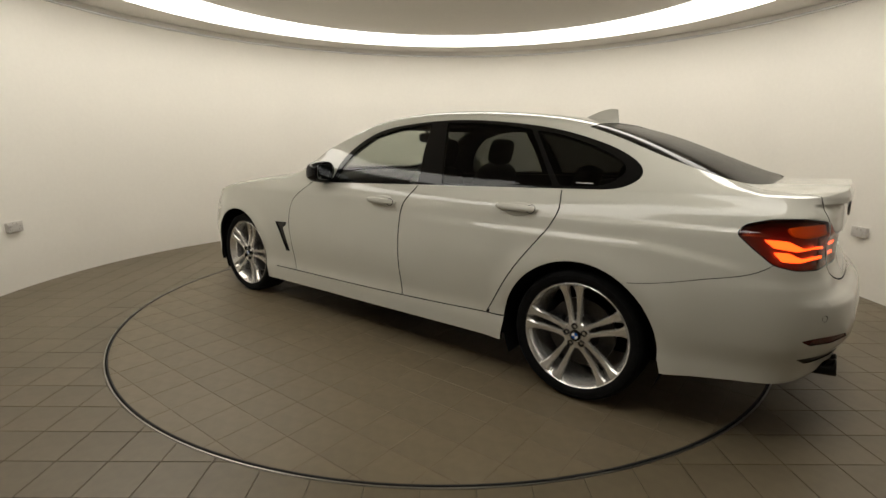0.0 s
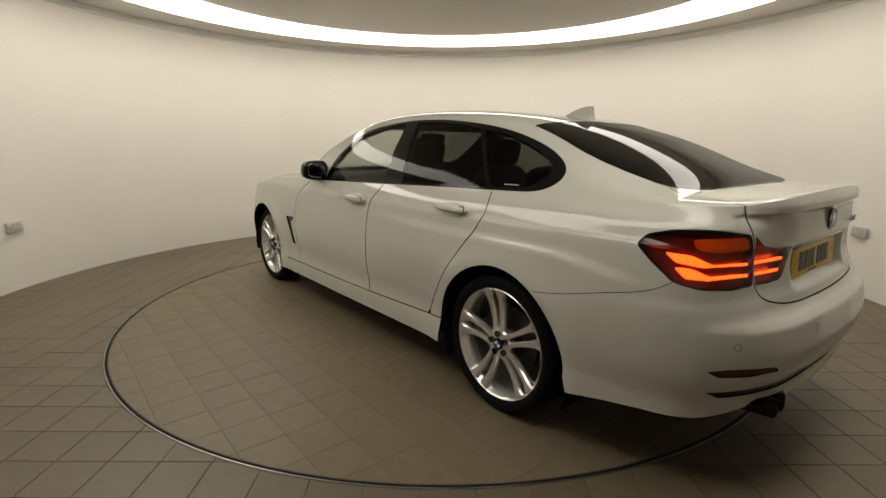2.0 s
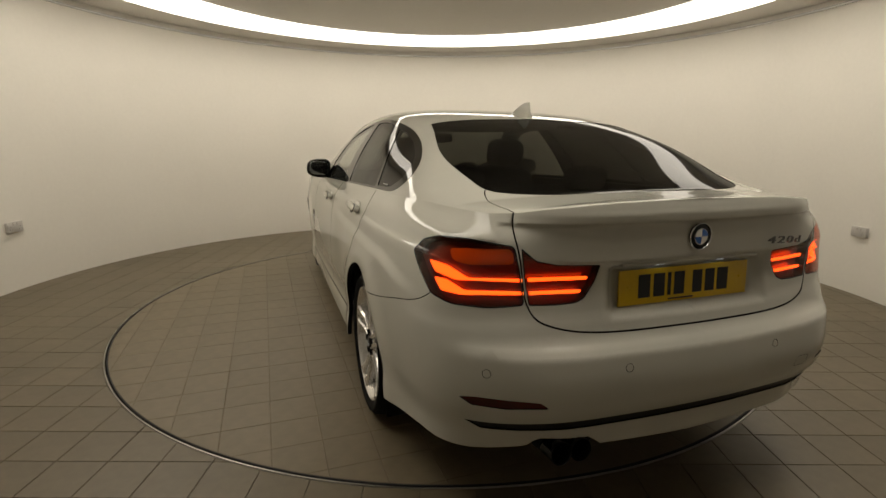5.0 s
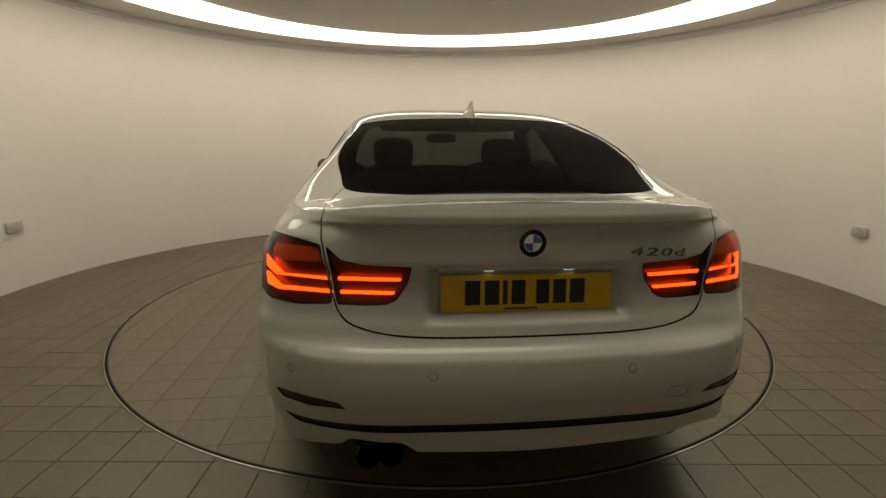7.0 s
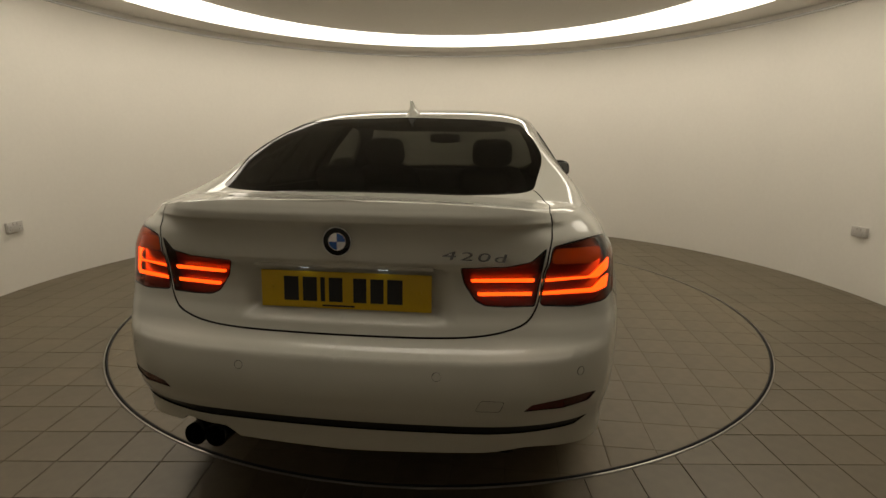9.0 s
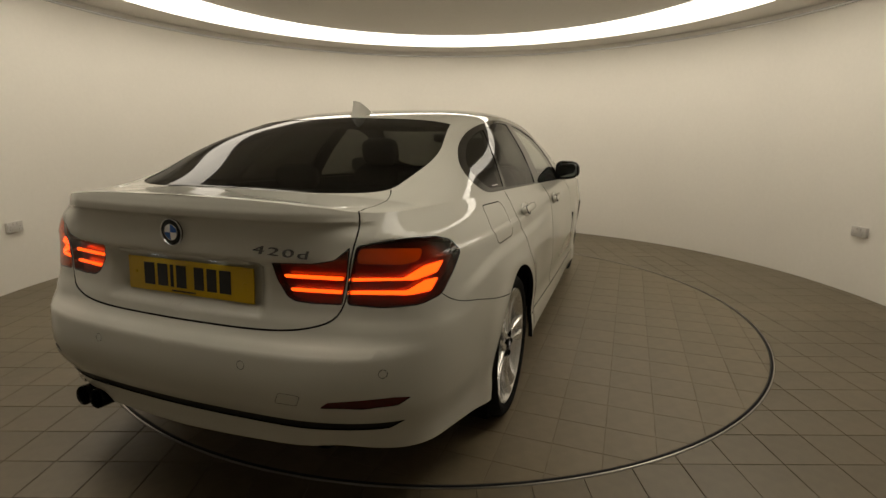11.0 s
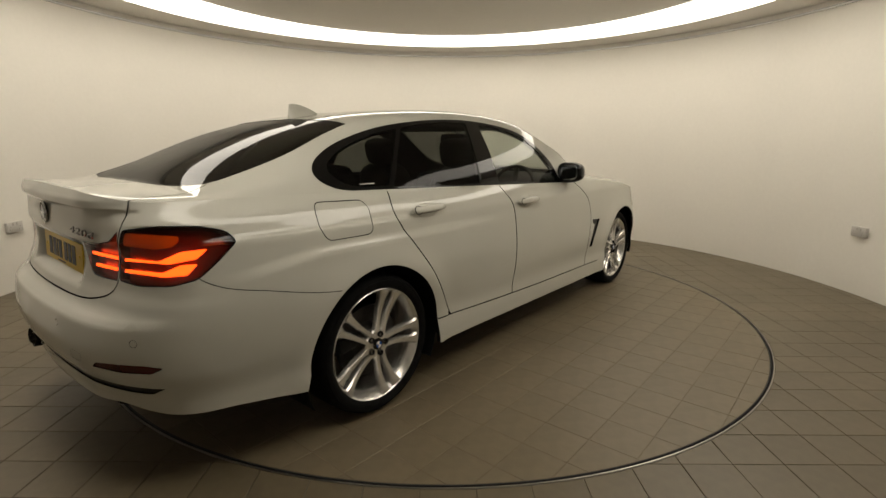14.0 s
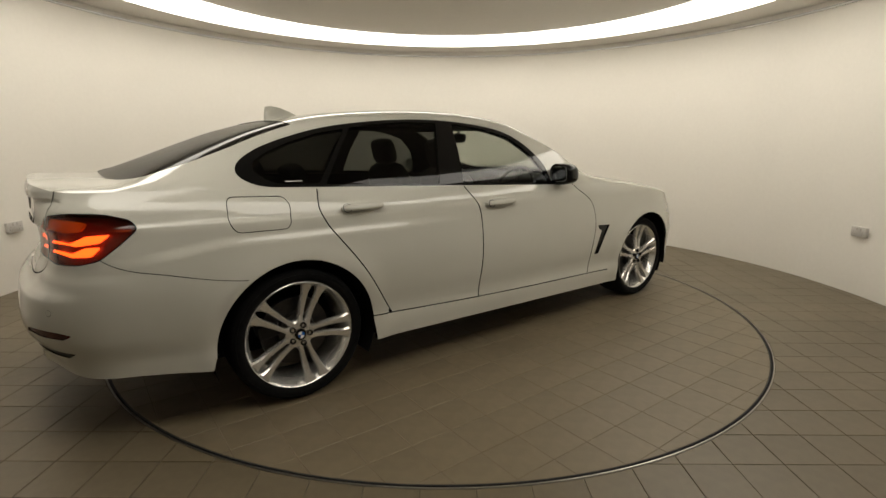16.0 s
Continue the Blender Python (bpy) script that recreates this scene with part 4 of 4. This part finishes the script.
def build_details(car):
    # badge and model number on the lid
    q = placed(.004, .928, 1, .001)
    face = Matrix((Vector((0, -1, 0)), Vector((0, 0, 1)), Vector((-1, 0, 0)))).transposed().to_4x4()
    build_emblem("badge", Matrix.Translation(q.translation) @ face, .041, car)
    font = bpy.data.curves.new("model_number", "FONT")
    font.body, font.size, font.extrude, font.shear, font.space_character = "420d", .034, .0022, .14, 1.2
    ob = new("lettering", font)
    me = bpy.data.meshes.new_from_object(ob)
    xs = [v.co.x for v in me.vertices]
    me.transform(Matrix.Diagonal((.186 / (max(xs) - min(xs)), 1, 1, 1)))
    bpy.data.objects.remove(ob)
    me.materials.clear()
    me.materials.append(BADGE)
    for v in me.vertices:
        u = .299 + v.co.x * 1.02
        p = placed(u, .886 + v.co.y - v.co.x * .05, -1, .0085 + v.co.z)
        v.co = p.translation
    ob = new("model_number", me)
    ob.parent = car
    tagged(ob, "chrome model number on the lid")
    # door handles
    for side in (1, -1):
        for x, z in ((-1.07, .889), (-.168, .859)):
            m = placed(at_x(x), z, side, .004)
            bm = bmesh.new()
            blob(bm, (.040, .228, .036), m @ Matrix.Translation((.014, -.004 * side, 0)) @ pose(0, 0, 0, -1.5 * side, 0, 0), .62)
            handle = part("door_handle", bm, PAINT, car, smooth=60)
            bm = bmesh.new()
            blob(bm, (.012, .15, .070), m @ Matrix.Translation((-.002, 0, 0)), .8)
            part("handle_recess", bm, PAINT, handle, smooth=60)
            bm = bmesh.new()
            lathe(bm, [(.0225, .0), (.0225, .004), (.0205, .004), (.0205, .0)], 24, m @ Matrix.Translation((.026, .082 * side, -.004 * 1)) @ pose(0, 0, 0, 0, 90, 0))
            part("key_cover_joint", bm, INK, handle)
    # mirrors
    for side in (1, -1):
        bm = bmesh.new()
        blob(bm, (.140, .178, .145), pose(.385, side * .872, 1.008, side * 4, 0, -side * 8), .66)
        for v in bm.verts:
            if v.co.x < .345:
                v.co.x = .345 + (v.co.x - .345) * .12
            k = (side * v.co.y - .78) / .20
            v.co.z = 1.002 + (v.co.z - 1.002) * (1.08 - .28 * max(0, k))
        mirror = part("wing_mirror", bm, GLOSSBLACK, car, "gloss black door mirror", 50)
        bm = bmesh.new()
        blob(bm, (.006, .138, .098), pose(.3345, side * .875, 1.010, side * 4, 0, side * 5), .5)
        part("mirror_glass", bm, MIRROR, mirror, "silver mirror glass", 50)
        bm = bmesh.new()
        blob(bm, (.085, .12, .030), pose(.385, side * .815, .957, side * 14, 0, 0), .7)
        part("mirror_arm", bm, GLOSSBLACK, mirror, smooth=50)
    # aerial fin
    bm = bmesh.new()
    rows = []
    for k in range(13):
        t = k / 12
        z = .086 * t
        x0, x1 = -1.243 + .012 * t ** 2, -1.243 + .20 * (1 - t) ** .72 + .012 + .016 * t
        w = .040 * (1 - t) ** 2.4 + .004
        row = []
        for i in range(20):
            a = 2 * math.pi * i / 20
            xx = (x0 + x1) / 2 + (x1 - x0) / 2 * math.cos(a)
            row.append(bm.verts.new((xx, w * math.sin(a) * (1 - .35 * math.cos(a)), float(roof_z(xx)) - .012 + z)))
        rows.append(row)
    for a, b in zip(rows, rows[1:]):
        for i in range(20):
            bm.faces.new((a[i], a[(i + 1) % 20], b[(i + 1) % 20], b[i]))
    bm.faces.new(rows[-1])
    part("aerial_fin", bm, PAINT, car, smooth=50)
    # exhaust pipes, left only
    for y in (.478, .410):
        bm = bmesh.new()
        lathe(bm, [(.032, -.26), (.0355, -.01), (.036, 0), (.034, .002), (.030, -.004), (.028, -.2)], 32, pose(-2.382, y, .302, 0, -84, 0))
        part("exhaust_pipe", bm, GLOSSBLACK, car, "dark twin exhaust tip", 60)
    # underbody and wheel housings
    bm = bmesh.new()
    box(bm, (2.0, 1.56, .10), Matrix.Translation((0, 0, .24)), .03)
    box(bm, (.75, 1.05, .12), Matrix.Translation((-1.95, 0, .33)), .03)
    box(bm, (.9, 1.05, .12), Matrix.Translation((1.6, 0, .30)), .03)
    box(bm, (1.2, 1.05, .10), Matrix.Translation((-1.3, 0, .30)), .03)
    part("underbody", bm, DARK, car, "black underbody")
    for wx in (1.405, -1.405):
        for side in (1, -1):
            bm = bmesh.new()
            rows = []
            for yy in (.50, .865 if wx < 0 else .80):
                rows.append([bm.verts.new((wx + .388 * math.cos(a), side * yy, .312 + .388 * math.sin(a))) for a in np.linspace(-.45, math.pi + .45, 30)])
            for i in range(29):
                bm.faces.new((rows[0][i], rows[0][i + 1], rows[1][i + 1], rows[1][i]))
            bm.faces.new(rows[0])
            part("wheel_housing", bm, DARK, car, "black wheel housing")
    # small stickers on the quarter windows
    for side in (1, -1):
        rows = []
        bm = bmesh.new()
        for k in range(9):
            u = 1.722 - .010 * k
            for w in (.060, .067):
                p = dome(u, w)
                rows.append(bm.verts.new((p[0], side * (p[1] + .004), p[2])))
        for k in range(8):
            a = rows[2 * k:2 * k + 4]
            bm.faces.new((a[0], a[2], a[3], a[1]))
        part("window_sticker", bm, SOCKET, car, "small pale sticker on the glass")


def seat(car, x, y, name):
    bm = bmesh.new()
    blob(bm, (.50, .50, .20), pose(x + .18, y, .40), .45)
    blob(bm, (.17, .50, .68), pose(x - .13, y, .72, 0, -16, 0), .5)
    s = part(name, bm, LEATHER, car, "black leather seat", 60)
    bm = bmesh.new()
    blob(bm, (.10, .27, .19), pose(x - .235, y, 1.135, 0, -14, 0), .55)
    part("headrest", bm, LEATHER, s, smooth=60)
    for dy in (-.06, .06):
        bm = bmesh.new()
        capped(bm, [(.007, -.08), (.007, .06)], 10, pose(x - .215, y + dy, 1.03, 0, -14, 0))
        part("headrest_post", bm, CHROME, s)


def build_cabin(car):
    for y in (.37, -.37):
        seat(car, .0, y, "front_seat")
    bm = bmesh.new()
    blob(bm, (.50, 1.22, .22), pose(-.78, 0, .44), .4)
    blob(bm, (.20, 1.22, .58), pose(-1.10, 0, .70, 0, -22, 0), .4)
    bench = part("rear_bench", bm, LEATHER, car, "black leather rear bench", 60)
    for y in (.36, -.36):
        bm = bmesh.new()
        blob(bm, (.09, .25, .13), pose(-1.22, y, 1.02, 0, -20, 0), .55)
        part("headrest", bm, LEATHER, bench, smooth=60)
    bm = bmesh.new()
    box(bm, (.62, 1.12, .03), Matrix.Translation((-1.62, 0, .955)), .01)
    part("parcel_shelf", bm, CABIN, car, "black parcel shelf")
    bm = bmesh.new()
    blob(bm, (.55, 1.48, .34), pose(.72, 0, .80), .4)
    part("dashboard", bm, CABIN, car, "black dashboard", 60)
    bm = bmesh.new()
    m = pose(.43, -.37, .86, 0, -66, 0)
    n = 28
    lathe(bm, [(.185 + .014 * math.cos(a), .014 * math.sin(a)) for a in [k * math.pi / 4 for k in range(8)]], n, m, close=True)
    box(bm, (.34, .035, .02), m, .006)
    blob(bm, (.13, .13, .05), m, .6)
    part("steering_wheel", bm, LEATHER, car, "black leather steering wheel", 50)
    bm = bmesh.new()
    blob(bm, (.035, .235, .07), pose(.17, 0, 1.235, 0, 8, 0), .5)
    mir = part("interior_mirror", bm, CABIN, car, "black interior mirror", 50)
    bm = bmesh.new()
    capped(bm, [(.012, -.02), (.012, .09)], 12, pose(.19, 0, 1.25, 0, 20, 0))
    part("mirror_stem", bm, CABIN, mir)
    bm = bmesh.new()
    blob(bm, (1.05, .92, .05), pose(-.36, 0, 1.305, 0, 0, 0), .3)
    part("headliner", bm, CABIN, car, "dark roof lining", 60)
    bm = bmesh.new()
    box(bm, (2.6, 1.44, .04), Matrix.Translation((-.35, 0, .33)), .01)
    part("cabin_floor", bm, CABIN, car, "black carpet floor")


WHEEL_DATA = {}


def cap_mesh(r):
    """The hub cap: dark ring, bright rim and quartered middle, on the axle."""
    m = pose(0, -.013, 0, -90, 0, 0)
    bm = bmesh.new()
    capped(bm, [(r, 0), (r, r * .08), (r * .96, r * .14), (r * .62, r * .2)], 32, m)
    for q in range(4):
        vs = [bm.verts.new(m @ Vector((0, 0, r * .27)))] + [bm.verts.new(m @ Vector((r * .58 * math.cos(math.pi / 2 * (q + k / 6)), r * .58 * math.sin(math.pi / 2 * (q + k / 6)), r * .23))) for k in range(7)]
        for a, b in zip(vs[1:], vs[2:]):
            bm.faces.new((vs[0], a, b)).material_index = 1 + q % 2
    return bm


def spoke_mesh():
    """Five pairs of spokes with chamfered faces."""
    bm = bmesh.new()
    for pair in range(5):
        for s in (-1, 1):
            rows = []
            for k in range(11):
                t = k / 10
                r = .052 + (.243 - .052) * t
                mid = s * (.0175 + .0155 * t + .006 * t ** 2)
                w = .0102 + .0076 * t + .014 * max(0, (t - .76) / .24) ** 2 + .006 * max(0, (.16 - t) / .16)
                y = -.014 - .020 * math.sin(math.pi * min(1, t * 1.02)) * .6 + .012 * t
                d = .028
                sec = [(-w, -d), (-w, -.008), (-w * .66, 0), (w * .66, 0), (w, -.008), (w, -d)]
                a = 2 * math.pi * pair / 5
                row = []
                for sx, sy in sec:
                    px, pz = mid + sx, r
                    row.append(bm.verts.new((px * math.cos(a) - pz * math.sin(a), y + sy, px * math.sin(a) + pz * math.cos(a))))
                rows.append(row)
            for a, b in zip(rows, rows[1:]):
                for i in range(5):
                    bm.faces.new((a[i], a[i + 1], b[i + 1], b[i]))
                bm.faces.new((a[5], a[0], b[0], b[5]))
            bm.faces.new(rows[0]), bm.faces.new(rows[-1])
    bmesh.ops.recalc_face_normals(bm, faces=bm.faces)
    return bm


def build_wheel(car, wx, wy, side):
    """Alloy wheel; its axle along y, the outer face at y = 0."""
    ROT = pose(0, 0, 0, -90, 0, 0)
    base = pose(wx, wy * side, .319, 0, 0, 0 if side > 0 else 180)
    spin = pose(0, 0, 0, 0, (8 if side > 0 else -19) if wx < 0 else (-18 if side > 0 else -3), 0)

    def piece(key, build, mat, parent, label="", smooth=40):
        if key not in WHEEL_DATA:
            ob = part(key.split(".")[0], build(), mat, parent, label, smooth)
            WHEEL_DATA[key] = ob.data
            if key == "centre_cap":
                ob.data.materials.append(BLUE), ob.data.materials.append(ENAMEL)
        else:
            ob = new(key.split(".")[0], WHEEL_DATA[key])
            ob.parent = parent
            if label:
                tagged(ob, label)
        return ob

    def rim():
        bm = bmesh.new()
        lathe(bm, [(.225, -.20), (.224, -.06), (.236, -.026), (.2435, -.016), (.248, -.006), (.254, -.001), (.2575, -.004), (.258, -.012), (.25, -.02), (.25, -.20)], 72, ROT, close=True)
        capped(bm, [(.066, -.06), (.068, -.024), (.062, -.017), (.030, -.014), (.030, -.018)], 40, ROT)
        bmesh.ops.recalc_face_normals(bm, faces=bm.faces)
        return bm

    def tyre():
        bm = bmesh.new()
        lathe(bm, [(.250, -.215), (.296, -.222), (.310, -.212), (.3175, -.190), (.319, -.120), (.3175, -.035), (.310, -.006), (.301, .003), (.286, .008), (.272, .006), (.2585, -.002), (.252, -.012)], 80, ROT)
        for r0, r1, y in ((.292, .295, .0088),):
            lathe(bm, [(r0, y - .003), (r0, y), (r1, y), (r1, y - .003)], 80, ROT)
        bmesh.ops.recalc_face_normals(bm, faces=bm.faces)
        return bm

    def disc():
        bm = bmesh.new()
        capped(bm, [(.165, -.105), (.165, -.085), (.095, -.083), (.088, -.06), (.06, -.055)], 56, ROT)
        bmesh.ops.recalc_face_normals(bm, faces=bm.faces)
        return bm

    def bolt():
        bm = bmesh.new()
        capped(bm, [(.0135, -.035), (.0135, -.012), (.0105, -.0115), (.0105, -.02)], 14, ROT)
        return bm

    def caliper():
        bm = bmesh.new()
        box(bm, (.10, .09, .07), pose(.13, -.095, .03, 0, 10, 0), .015)
        return bm
    wheel = piece("wheel", rim, ALLOY, car, "silver double-spoke alloy wheel")
    wheel.matrix_basis = base @ spin
    piece("spokes", spoke_mesh, ALLOY, wheel, "five pairs of silver spokes", 30)
    piece("tyre", tyre, TYRE, wheel, "black low-profile tyre", 50)
    piece("brake_disc", disc, DISC, wheel, "grey iron brake disc")
    piece("caliper", caliper, SATINBLACK, wheel, "dark brake caliper").matrix_basis = spin.inverted() @ pose(0, 0, 0, 0, 0 if wx < 0 else 150, 0)
    for k in range(5):
        a = radians(72 * k + 0)
        b = piece("bolt", bolt, DARK, wheel)
        b.location = (.046 * math.sin(a), .004, .046 * math.cos(a))
    piece("centre_cap", lambda: cap_mesh(.027), GLOSSBLACK, wheel, "round black hub cap with blue and white quarters")


# ---- build ----
build_room()
build_socket(-3.430, 0.191, 0.514)
build_socket(3.410, 0.214, 0.517)
car = build_car()
table = build_turntable()
build_floor()


def motions():
    rows = [(t, pose(0, 0, 0, 0, 0, START + RATE * t)) for t in range(17)]
    walk(table, rows)
    walk(car, rows)


motions()
